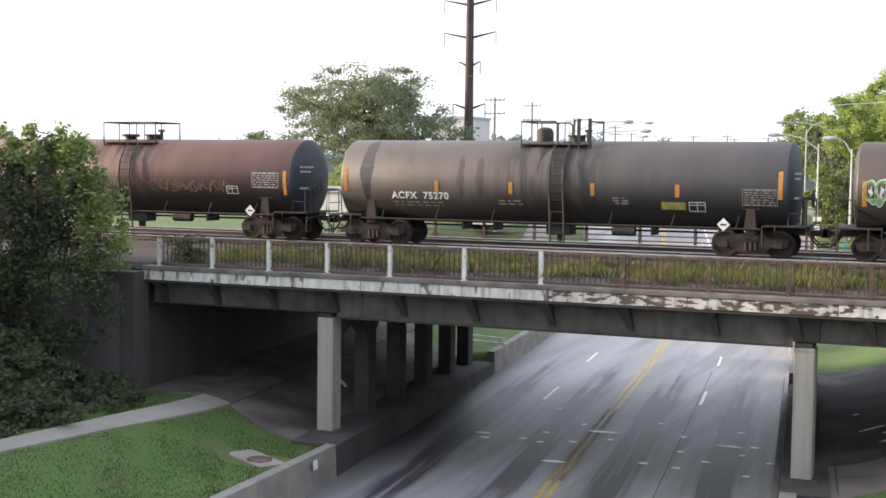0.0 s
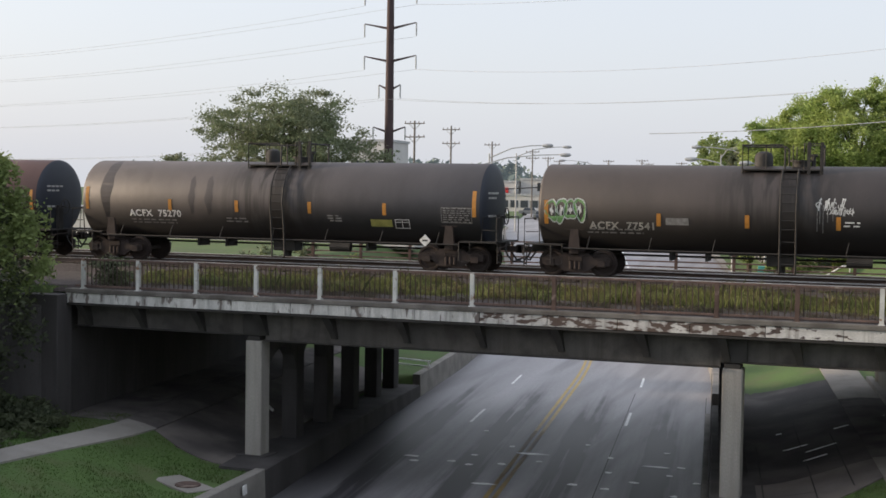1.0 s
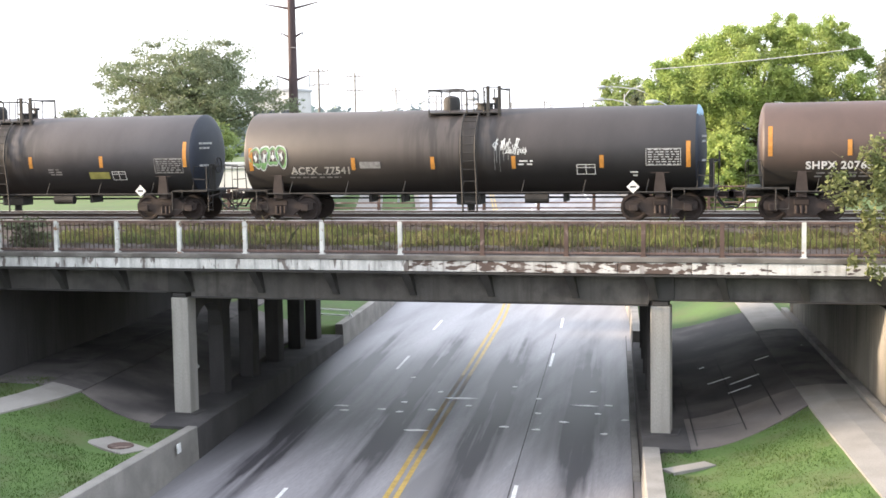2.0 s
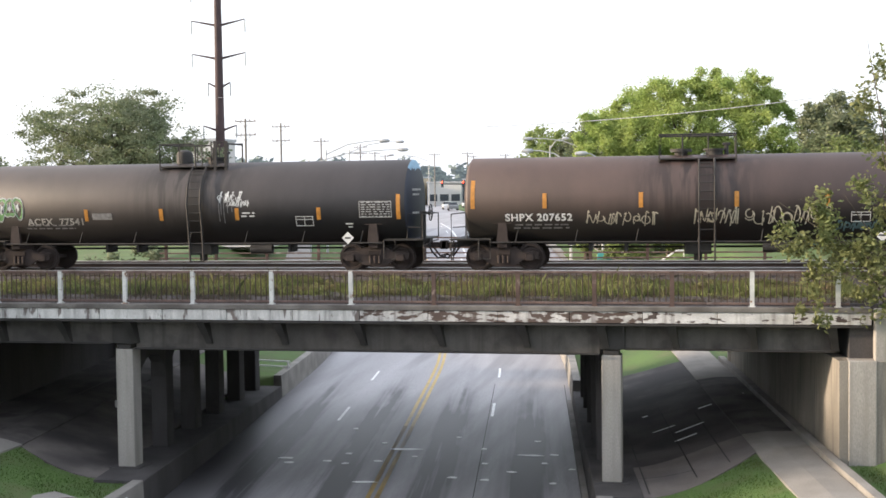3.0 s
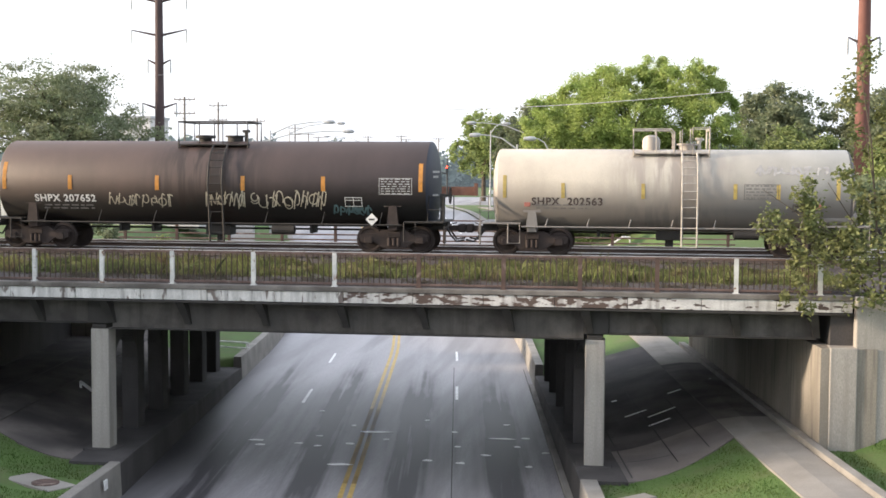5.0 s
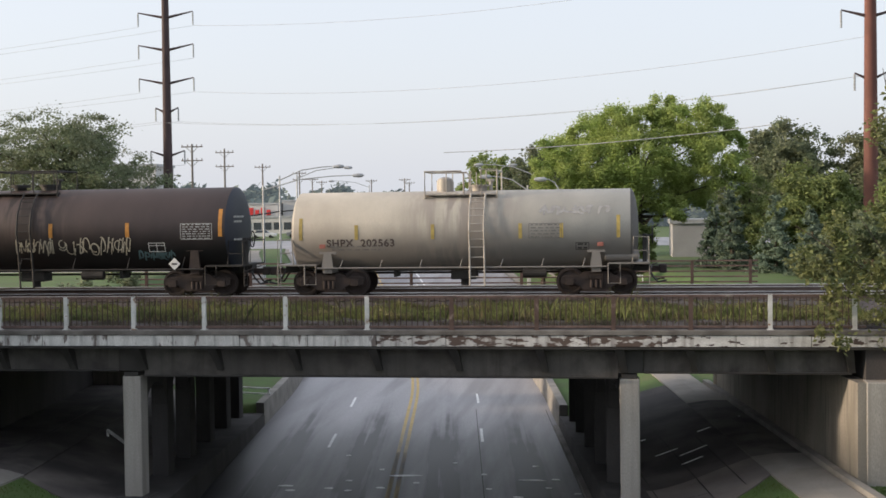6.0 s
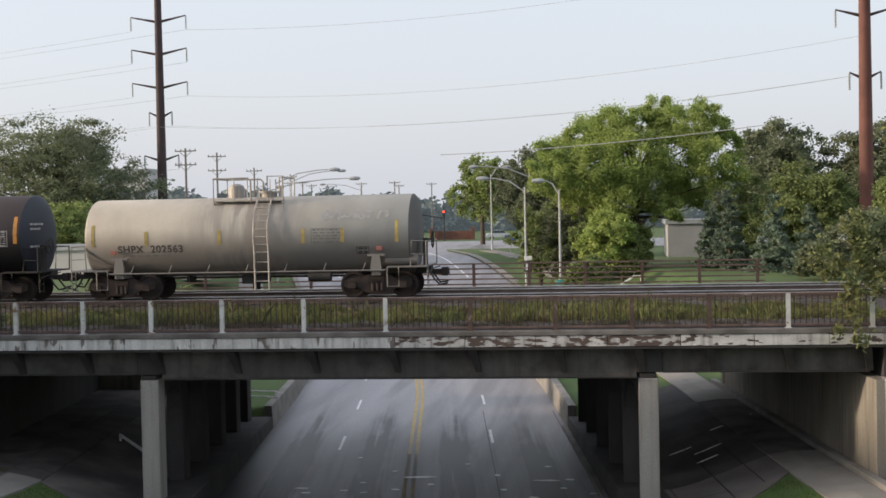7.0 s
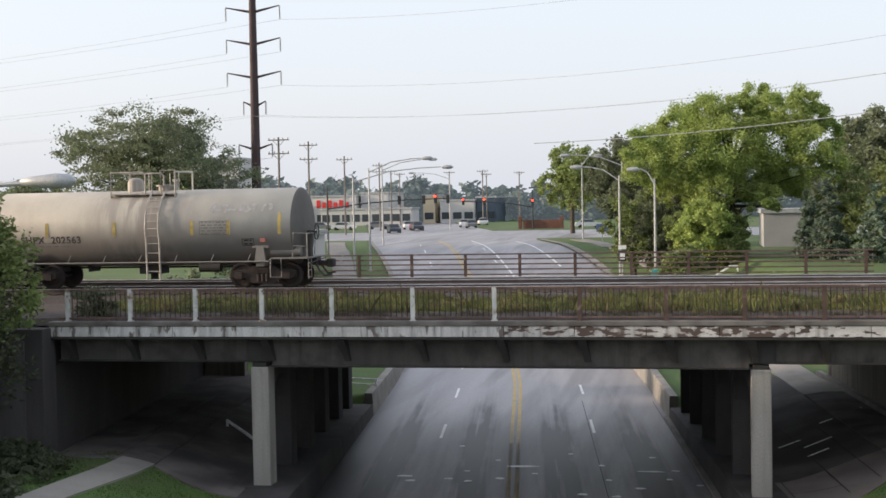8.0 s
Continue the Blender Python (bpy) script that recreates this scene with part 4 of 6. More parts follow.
def scrawl(name, seed, x0, x1, z, h, R, zc, material, car, label, width=0.045, loops=9):
    """Spray-painted strokes: ribbons that swing up and down between two ends."""
    rnd = random.Random(seed)
    bm = B()
    zs = R * math.asin((z - zc) / R)
    strokes = []
    for k in range(loops):
        cx = x0 + (x1 - x0) * (k + 0.5) / loops
        w = (x1 - x0) / loops
        lean = rnd.uniform(0.05, 0.3) * h
        for _ in range(rnd.choice((2, 2, 3))):
            kind = rnd.random()
            if kind < 0.45:        # slanted bar with a hook
                u = cx + rnd.uniform(-0.45, 0.45) * w
                top, low = rnd.uniform(0.3, 0.62) * h, -rnd.uniform(0.3, 0.6) * h
                pts = [(u - lean * 0.4, zs + low), (u, zs), (u + lean * 0.5, zs + top), (u + lean * 0.5 + rnd.uniform(-0.25, 0.35) * w, zs + top * 0.8)]
            elif kind < 0.9:     # bowl
                a0, da = rnd.uniform(0, 6.3), rnd.choice((-1, 1)) * rnd.uniform(3, 5.6)
                ra, rb = rnd.uniform(0.25, 0.55) * w, rnd.uniform(0.2, 0.45) * h
                oz = rnd.uniform(-0.2, 0.2) * h
                pts = [(cx + ra * math.cos(a0 + da * i / 9), zs + oz + rb * math.sin(a0 + da * i / 9)) for i in range(10)]
            else:                 # zigzag
                pts = [(cx + (i / 3 - 0.5) * w * 1.1, zs + (0.4 if i % 2 else -0.35) * h * rnd.uniform(0.6, 1.2)) for i in range(4)]
            strokes.append(pts)
    fine = []
    for pts in strokes:              # rounded strokes, cut short enough to lie on the curve
        q = [pts[0]] + pts + [pts[-1]]
        run = []
        for p0, p1, p2, p3 in zip(q, q[1:], q[2:], q[3:]):
            k = max(2, int(math.dist(p1, p2) / 0.07) + 1)
            for i in range(k):
                t = i / k
                run.append(tuple(0.5 * (2 * b + (c - a) * t + (2 * a - 5 * b + 4 * c - d) * t * t + (3 * b - a - 3 * c + d) * t ** 3) for a, b, c, d in zip(p0, p1, p2, p3)))
        fine.append(run + [pts[-1]])
    for pts in fine:
        for (xa, za), (xb, zb) in zip(pts, pts[1:]):
            d = Vector((xb - xa, zb - za))
            if d.length < 1e-4:
                continue
            e = d.normalized() * width * 0.3
            p = Vector((-d.y, d.x)).normalized() * width * 0.5
            bm.faces.new([bm.verts.new((q[0], q[1], 0)) for q in ((xa - p.x - e.x, za - p.y - e.y), (xb - p.x + e.x, zb - p.y + e.y), (xb + p.x + e.x, zb + p.y + e.y), (xa + p.x - e.x, za + p.y - e.y))])
    me = bpy.data.meshes.new(name)
    bm.to_mesh(me)
    bm.free()
    wrap(me, R, zc, 0)
    me.materials.append(material)
    return part(name, me, None, car, label)


def tank_car(x_left, x_right, R, zc, paint, label, style, marks, mark_at, mark_mat, strips, strip_z, seed):
    """A tank car; x_left and x_right are the ends of its shell at the clip's start."""
    L = x_right - x_left
    h = L / 2
    car = empty("tank_car", pose((x_left + x_right) / 2, YT, ZR), label, "tank car", "cars of the train")
    light = style == "cream"
    steel = PAINT["cream"] if light else M["steel_dark"]
    bm = B()
    hd = 0.27
    prof = [(-h - hd * math.sin(a), R * math.cos(a)) for a in [math.pi / 2 * k / 8 for k in range(8, 0, -1)]]
    prof = [(a, max(r, 0.02)) for a, r in prof] + [(-h, R)]
    prof += [(h, R)] + [(h + hd * math.sin(a), max(0.02, R * math.cos(a))) for a in [math.pi / 2 * k / 8 for k in range(1, 9)]]
    add_lathe(bm, prof, "x", 64, (0, 0, zc))
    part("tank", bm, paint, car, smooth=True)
    # the end turned from the sun gets a darker skin, its shade painted on
    hp = [(h + (hd + 0.006) * math.sin(a), max(0.02, (R + 0.004) * math.cos(a))) for a in [math.pi / 2 * k / 12 for k in range(0, 13)]]
    bm = B()
    add_lathe(bm, hp, "x", 48, (0, 0, zc), cap=False)
    part("tank_head", bm, M["head_grimy_shade"] if light else M["head_shade"], car, "grimy grey tank end with its shaded side painted in" if light else "tank end darkened blue-black as its shaded side", smooth=True)
    if not light:
        for zz, n in ((zc + 0.45, 4), (zc + 0.28, 3), (zc - 0.35, 3)):
            for k in range(n):          # stencil lines on the end
                y = -0.95 + k * 0.24
                q = max(0.0, 1 - (y * y + (zz - zc) ** 2) / (R * R))
                bm = B()
                add_box(bm, -0.012, 0.012, -0.09, 0.09, -0.035, 0.035, m=pose(h + (hd + 0.02) * math.sqrt(q), y, zz, 0, 0, math.degrees(math.atan2(y * hd, R * R * max(0.2, math.sqrt(q)) * 1.2))))
                part("end_lettering", bm, M["letter_mid"], car, "short stencilled line too fine to read")
    if style == "black":               # pale blue band across the top of the end
        bm = B()
        add_lathe(bm, [(x + 0.008, r + 0.004) for x, r in hp], "x", 48, (0, 0, zc), cap=False)
        bmesh.ops.delete(bm, geom=[f for f in bm.faces if f.calc_center_median().z < zc + 0.78 * R], context="FACES")
        part("end_band", bm, M["band_blue"], car, "pale blue band on the tank end", smooth=True)
    # saddles, stub sills, end platforms
    for sgn in (-1, 1):
        xb = sgn * (h - 1.15)
        bm = B()
        add_box(bm, xb - 0.16, xb + 0.16, -1.35, 1.35, 0.80, 1.02, bevel=0.015)
        for sy in (-1, 1):
            v = [(-0.2, 0.98), (0.2, 0.98), (0.13, zc - 0.72), (-0.13, zc - 0.72)]
            ring = [[bm.verts.new((xb + a, sy * (1.32 + dy + (0.0 if z < 1.2 else -0.02)), z)) for a, z in v] for dy in (-0.06, 0.06)]
            bm.faces.new(ring[0])
            bm.faces.new(ring[1][::-1])
            for i in range(4):
                j = (i + 1) % 4
                bm.faces.new((ring[0][i], ring[0][j], ring[1][j], ring[1][i]))
            add_box(bm, xb - 0.3, xb + 0.3, sy * 1.2 - 0.12, sy * 1.2 + 0.12, zc - 0.74, zc - 0.66)
        part("saddle", bm, PAINT["cream"] if light else M["truck"], car, "saddle holding the tank")
        bm = B()
        add_box(bm, min(xb, sgn * (h + 0.62)), max(xb, sgn * (h + 0.62)), -0.28, 0.28, 0.78, 1.08, bevel=0.01)
        part("stub_sill", bm, M["steel_dark"], car)
        bm = B()                     # end platform and handrail
        xa = sgn * (h + 0.6)
        xw = sgn * (h - 0.75)
        add_box(bm, min(xa, xw), max(xa, xw), -1.4, 1.4, 1.06, 1.11)
        part("end_platform", bm, steel, car)
        bm = B()
        for sy in (-1.36, 1.36):
            add_tube(bm, [(xa, sy, 1.1), (xa, sy, 1.95), (xa - sgn * 0.5, sy, 1.98), (xa - sgn * 0.55, sy, 1.1)], 0.022, 6)
        add_tube(bm, [(xa, -1.36, 1.95), (xa, 1.36, 1.95)], 0.022, 6)
        for yy in (-1.3, -0.95):
            add_tube(bm, [(xa + sgn * 0.02, yy, 0.35), (xa + sgn * 0.02, yy, 1.1)], 0.018, 6)
        for zz in (0.4, 0.65, 0.9):
            add_tube(bm, [(xa + sgn * 0.02, -1.3, zz), (xa + sgn * 0.02, -0.95, zz)], 0.018, 6)
        part("end_handrail", bm, steel, car)
        bm = B()                     # coupler
        add_box(bm, min(xa, xa + sgn * 0.5), max(xa, xa + sgn * 0.5), -0.09, 0.09, 0.76, 0.94, bevel=0.02)
        add_box(bm, min(xa + sgn * 0.35, xa + sgn * 0.62), max(xa + sgn * 0.35, xa + sgn * 0.62), -0.2, 0.16, 0.70, 1.0, bevel=0.05)
        add_tube(bm, [(xa, 0.3, 0.8), (xa + sgn * 0.25, 0.35, 0.45), (xa + sgn * 0.55, 0.3, 0.5)], 0.035, 6)
        part("coupler", bm, M["truck"], car, "rusty knuckle coupler with air hose")
        bm = B()                     # lever that opens the coupler, and the air hose
        add_tube(bm, [(xa + sgn * 0.05, -1.35, 0.72), (xa + sgn * 0.08, -1.2, 0.9), (xa + sgn * 0.1, -0.3, 0.98), (xa + sgn * 0.3, -0.1, 1.04)], 0.02, 6)
        part("uncoupling_lever", bm, M["truck"], car)
        bm = B()
        add_tube(bm, [(xa, -0.35, 0.86), (xa + sgn * 0.12, -0.36, 0.62), (xa + sgn * 0.32, -0.35, 0.40), (xa + sgn * 0.6, -0.3, 0.46)], 0.035, 7)
        part("air_hose", bm, M["signal_black"], car, "black rubber air hose")
        bm = B()                     # grab irons and sill step at the corner
        add_tube(bm, [(xw, -1.42, 1.08), (xw, -1.42, 0.42), (xw + sgn * 0.4, -1.42, 0.42), (xw + sgn * 0.4, -1.42, 1.08)], 0.022, 6)
        part("sill_step", bm, steel, car)
        bm = B()
        add_tube(bm, [(xa - sgn * 0.06, -1.4, 1.5), (xa - sgn * 0.5, -1.4, 1.52)], 0.018, 6)
        part("grab_iron", bm, steel, car)
        if sgn > 0:                  # hand brake on its stand
            bm = B()
            add_box(bm, xa - 0.2, xa - 0.06, -0.75, -0.45, 1.1, 2.05, bevel=0.015)
            add_tube(bm, [(xa - 0.13, -0.6, 2.0), (xa + 0.12, -0.6, 2.0)], 0.03, 8)
            part("brake_stand", bm, M["steel_dark"], car)
            bm = B()
            ring = [(xa + 0.13, -0.6 + 0.28 * math.cos(math.pi * k / 10), 2.0 + 0.28 * math.sin(math.pi * k / 10)) for k in range(21)]
            add_tube(bm, ring, 0.022, 6, cap=False)
            for k in range(4):
                a = math.pi * k / 2 + 0.4
                add_tube(bm, [(xa + 0.13, -0.6, 2.0), (xa + 0.13, -0.6 + 0.27 * math.cos(a), 2.0 + 0.27 * math.sin(a))], 0.014, 5)
            part("brake_wheel", bm, M["steel_dark"], car, "round hand-brake wheel with four spokes")
        bogie(xb, car)
    # long running board and underframe pipes
    bm = B()
    add_tube(bm, [(-h + 0.8, -1.42, 0.98), (h - 0.8, -1.42, 0.98)], 0.03, 6)
    for k in range(7):
        x = -h + 1.6 + k * (L - 3.2) / 6
        add_tube(bm, [(x, -1.42, 0.98), (x + 0.08, -1.3, zc - 0.95)], 0.018, 5)
    part("side_rail", bm, steel, car)
    bm = B()
    add_box(bm, -0.45, 0.45, -0.35, 0.35, 0.52, zc - R + 0.05, bevel=0.03)
    add_tube(bm, [(0, 0, 0.30), (0, 0, 0.6)], 0.14, 12)
    add_tube(bm, [(-h + 1.0, 0.35, 0.74), (h - 1.0, 0.35, 0.74)], 0.04, 6)
    for x in (-3.6, -2.4, 2.2, 3.4):
        add_box(bm, x - 0.05, x + 0.05, -0.4, 0.4, 0.62, zc - R + 0.12)
    add_tube(bm, [(2.1, -0.75, 0.75), (2.9, -0.75, 0.75)], 0.16, 12)
    part("outlet_gear", bm, M["steel_dark"], car, "outlet valve, brake rods and reservoir under the tank")
    # top platform with railing
    top = zc + R
    for ya, yb in ((-0.9, -0.5), (0.5, 0.9)):
        bm = B()
        add_box(bm, -1.25, 1.25, ya, yb, top - 0.16, top - 0.12)
        part("top_walkway", bm, steel, car)
    bm = B()
    rail_top = top + 0.66
    for sy in (-0.85, 0.85):
        if style in ("grey", "black", "cream"):
            add_tube(bm, [(-1.25, sy, top - 0.25), (-1.25, sy, rail_top), (0.0, sy, rail_top), (0.1, sy, rail_top - 0.1), (0.1, sy, top - 0.2)], 0.034, 6)
            add_tube(bm, [(0.7, sy, top - 0.2), (0.7, sy, rail_top + 0.05), (1.25, sy, rail_top + 0.05), (1.25, sy, top - 0.25)], 0.034, 6)
        else:
            add_tube(bm, [(-1.25, sy, top - 0.25), (-1.25, sy, rail_top), (1.25, sy, rail_top), (1.25, sy, top - 0.25)], 0.034, 6)
        for x in (-0.5, 0.35):
            add_tube(bm, [(x, sy, top - 0.15), (x, sy, rail_top)], 0.02, 6)
    for x in (-1.25, 1.25):
        add_tube(bm, [(x, -0.85, rail_top), (x, 0.85, rail_top)], 0.034, 6)
        add_tube(bm, [(x, -0.85, top - 0.25), (x, 0, top - 0.05), (x, 0.85, top - 0.25)], 0.02, 6)
    if style in ("grey", "black"):
        for x in (0.85, 1.25):
            add_box(bm, x - 0.055, x + 0.055, -0.88, -0.81, top - 0.5, rail_top + 0.1)
    part("platform_railing", bm, steel, car)
    bm = B()
    if style in ("grey", "black", "cream"):
        add_lathe(bm, [(top - 0.1, 0.30), (top + 0.30, 0.30), (top + 0.42, 0.25), (top + 0.48, 0.12), (top + 0.49, 0.02)], "z", 20, (-0.65, 0, 0))
    else:
        add_lathe(bm, [(top - 0.1, 0.22), (top + 0.1, 0.22), (top + 0.1, 0.36), (top + 0.2, 0.36), (top + 0.22, 0.02)], "z", 20, (-0.55, 0, 0))
    part("valve_housing", bm, steel, car, "rounded valve housing on top of the tank", smooth=True)
    bm = B()
    add_lathe(bm, [(top - 0.1, 0.28), (top + 0.14, 0.28), (top + 0.14, 0.36), (top + 0.2, 0.36), (top + 0.21, 0.02)], "z", 20, (0.55, 0, 0))
    add_tube(bm, [(0.95, 0, top - 0.1), (0.95, 0, top + 0.35)], 0.07, 8)
    add_box(bm, 0.82, 1.08, -0.07, 0.07, top + 0.3, top + 0.4, bevel=0.02)
    part("manway", bm, steel, car, "round manway cover with a safety valve", smooth=True)
    # ladder
    bm = B()
    path = [(-1.42, 0.35), (-1.46, 0.98)] + [(-(R + 0.16) * math.cos(a), zc + (R + 0.16) * math.sin(a)) for a in [radians(d) for d in (-20, 0, 20, 40, 55)]]
    lx = 0.35 if style == "cream" else 0.05
    for dx in (lx, lx + 0.5):
        add_tube(bm, [(dx, y, z) for y, z in path], 0.034, 6)
    for (ya, za), (yb, zb) in zip(path, path[1:]):
        for t in (0.0, 0.5):
            y, z = ya + (yb - ya) * t, za + (zb - za) * t
            add_tube(bm, [(lx, y, z), (lx + 0.5, y, z)], 0.018, 5)
    part("ladder", bm, M["faded_cream"] if style == "cream" else steel, car)
    # markings
    for fx, sh in strips:
        bm = B()
        patch(bm, -h + fx * L - 0.07, -h + fx * L + 0.07, strip_z, strip_z + sh, R, zc)
        part("reflective_strip", bm, M["orange"], car, "amber reflective strip")
    lettering("lettering", marks, 0.36, -h + mark_at[0] * L, mark_at[1], R, zc, mark_mat, car, label="stencilled reporting mark")
    return car, h, L


def data_block(car, x0, x1, z0, z1, R, zc, material, rows=4, name="data_panel", frame_w=0.02):
    """A block of small unreadable stencil lines inside a thin frame."""
    bm = B()
    for a, b, c, d in ((x0, x1, z0, z0 + frame_w), (x0, x1, z1 - frame_w, z1), (x0, x0 + frame_w, z0, z1), (x1 - frame_w, x1, z0, z1)):
        patch(bm, a, b, c, d, R, zc)
    rnd = random.Random(int(x0 * 100))
    if rows == 1:
        patch(bm, x0 * 0.5 + x1 * 0.5 - 0.01, x0 * 0.5 + x1 * 0.5 + 0.01, z0, z1, R, zc)
        patch(bm, x0, x1, z0 + 0.66 * (z1 - z0), z0 + 0.66 * (z1 - z0) + 0.018, R, zc)
        rows = 0
    for k in range(rows):
        z = z0 + (z1 - z0) * (k + 0.5) / rows
        x = x0 + 0.07
        while x < x1 - 0.1:
            w = rnd.uniform(0.04, 0.2)
            patch(bm, x, min(x + w, x1 - 0.06), z - 0.2 * (z1 - z0) / rows, z + 0.2 * (z1 - z0) / rows, R, zc)
            x += w + rnd.uniform(0.03, 0.09)
    part(name, bm, material, car, "block of small stencilled lines too fine to read")


def small_lines(car, x0, x1, z, R, zc, material, rows=2, gap=0.11):
    bm = B()
    rnd = random.Random(int(x0 * 77))
    for k in range(rows):
        x = x0 + rnd.uniform(0, 0.2)
        while x < x1:
            w = rnd.uniform(0.1, 0.3)
            patch(bm, x, min(x + w, x1), z - k * gap - 0.022, z - k * gap + 0.022, R, zc)
            x += w + rnd.uniform(0.05, 0.12)
    part("fine_lettering", bm, material, car, "fine stencilled lines under the mark")


def placard(car, x, z, R, zc):
    bm = B()
    nrm, up = Vector((0, -1, 0)), Vector((0, 0, 1))
    c = Vector((x, -1.44, z))
    s = 0.215
    q = [Vector((s, 0, 0)), up * s, Vector((-s, 0, 0)), up * -s]
    for dy in (0.0, 0.012):
        bm.faces.new([bm.verts.new(c + p + nrm * dy) for p in q])
    bm.verts.ensure_lookup_table()
    for i in range(4):
        j = (i + 1) % 4
        bm.faces.new((bm.verts[i], bm.verts[j], bm.verts[4 + j], bm.verts[4 + i]))
    p = part("placard", bm, M["letter"], car, "white diamond hazard placard")
    bm = B()
    bm.faces.new([bm.verts.new(c + nrm * 0.016 + Vector((u, 0, 0)) + up * w) for u, w in ((-0.1, -0.03), (0.1, -0.03), (0.1, 0.03), (-0.1, 0.03))])
    part("placard_bar", bm, M["letter_black"], p)
    bm = B()
    add_box(bm, x - 0.03, x + 0.03, -1.438, -1.40, 0.9, z + 0.1)
    part("placard_holder", bm, M["steel_dark"], p)


M["letter_brown"] = mat("faded dark stencil paint", (0.09, 0.07, 0.065), 0.8, scale=6, vary=0.3)
CARS = []
car, h, L = tank_car(-23.0, -7.5, 1.5, 2.35, PAINT["rust"], "faded red-brown tank car with faint graffiti", "rust", "", (0.2, 2.1), M["letter_dim"], [(0.985, 0.9)], 1.75, 1)
CARS.append(car)
data_block(car, h - 1.65, h - 0.5, 2.0, 2.58, 1.5, 2.35, M["letter_mid"], 7)
data_block(car, h - 2.8, h - 2.3, 1.75, 2.05, 1.5, 2.35, M["letter"], 1)
placard(car, h - 1.75, 1.12, 1.5, 2.35)
M["spray_orange"] = mat("faded orange spray paint", (0.25, 0.13, 0.09), 0.7, scale=5)
M["spray_white"] = mat("white spray paint", (0.62, 0.63, 0.62), 0.7, scale=5, vary=0.3)
M["spray_cream"] = mat("yellowish spray paint", (0.52, 0.47, 0.36), 0.7, scale=5, vary=0.3)
M["spray_teal"] = mat("faded teal spray paint", (0.10, 0.17, 0.18), 0.7, scale=5, vary=0.3)
scrawl("graffiti", 4, h - 6.4, h - 2.6, 2.0, 0.45, 1.5, 2.35, M["spray_orange"], car, "faded orange graffiti scrawl", 0.032, 8)

car, h, L = tank_car(-5.3, 10.75, 1.5, 2.35, PAINT["grey"], "sooty grey tank car with dark streaks below its manway", "grey", "ACFX  75270", (0.195, 1.85), M["letter"], [(0.01, 0.85), (0.237, 0.42), (0.412, 0.42), (0.597, 0.42), (0.779, 0.42), (0.988, 0.9)], 1.96, 2)
CARS.append(car)
for xa, xb in ((-h + 0.75, -h + 1.25), (-h + 4.6, -h + 4.85), (-h + 5.3, -h + 5.6)):
    bm = B()
    a0 = radians(-28) if xa < -h + 2 else radians(-20)
    a1 = radians(80) if xa < -h + 2 else radians(38)
    rows2 = [[bm.verts.new((x, -(1.503) * math.cos(a0 + (a1 - a0) * k / 14), 2.35 + 1.503 * math.sin(a0 + (a1 - a0) * k / 14))) for x in ((xa + xb) / 2 + (xa - xb) / 2 * math.sin(math.pi * (k + 0.4) / 14.8) ** 0.6 + 0.03 * math.sin(k * 0.9), (xa + xb) / 2 + (xb - xa) / 2 * math.sin(math.pi * (k + 0.4) / 14.8) ** 0.6 + 0.03 * math.sin(k * 1.3))] for k in range(15)]
    for u, w in zip(rows2, rows2[1:]):
        bm.faces.new((u[0], u[1], w[1], w[0]))
    part("soot_streak", bm, PAINT["soot"], car, "dark soot streak down the tank side")
small_lines(car, -h + 2.0, -h + 4.0, 1.6, 1.5, 2.35, M["letter_dim"])
data_block(car, h - 1.41, h - 0.28, 1.74, 2.28, 1.5, 2.35, M["letter_dim"], 7)
M["panel_olive"] = mat("olive panel", (0.30, 0.29, 0.08), 0.7, scale=5)
bm = B()
patch(bm, h - 4.1, h - 3.28, 1.55, 1.8, 1.5, 2.35)
part("panel", bm, M["panel_olive"], car, "olive-yellow stencil panel")
data_block(car, h - 3.17, h - 2.62, 1.5, 1.82, 1.5, 2.35, M["letter"], 1)
placard(car, h - 2.0, 1.1, 1.5, 2.35)
small_lines(car, -1.9, -1.0, 1.72, 1.5, 2.35, M["letter_dim"])
small_lines(car, 2.2, 2.8, 1.9, 1.5, 2.35, M["letter_dim"], 3, 0.09)

car, h, L = tank_car(12.95, 28.7, 1.5, 2.35, PAINT["black"], "dull black tank car with green and white graffiti", "black", "ACFX  77541", (0.178, 1.79), M["letter_faint"], [(0.012, 0.8), (0.255, 0.42), (0.437, 0.42), (0.617, 0.42), (0.806, 0.42), (0.986, 0.85)], 1.8, 3)
CARS.append(car)


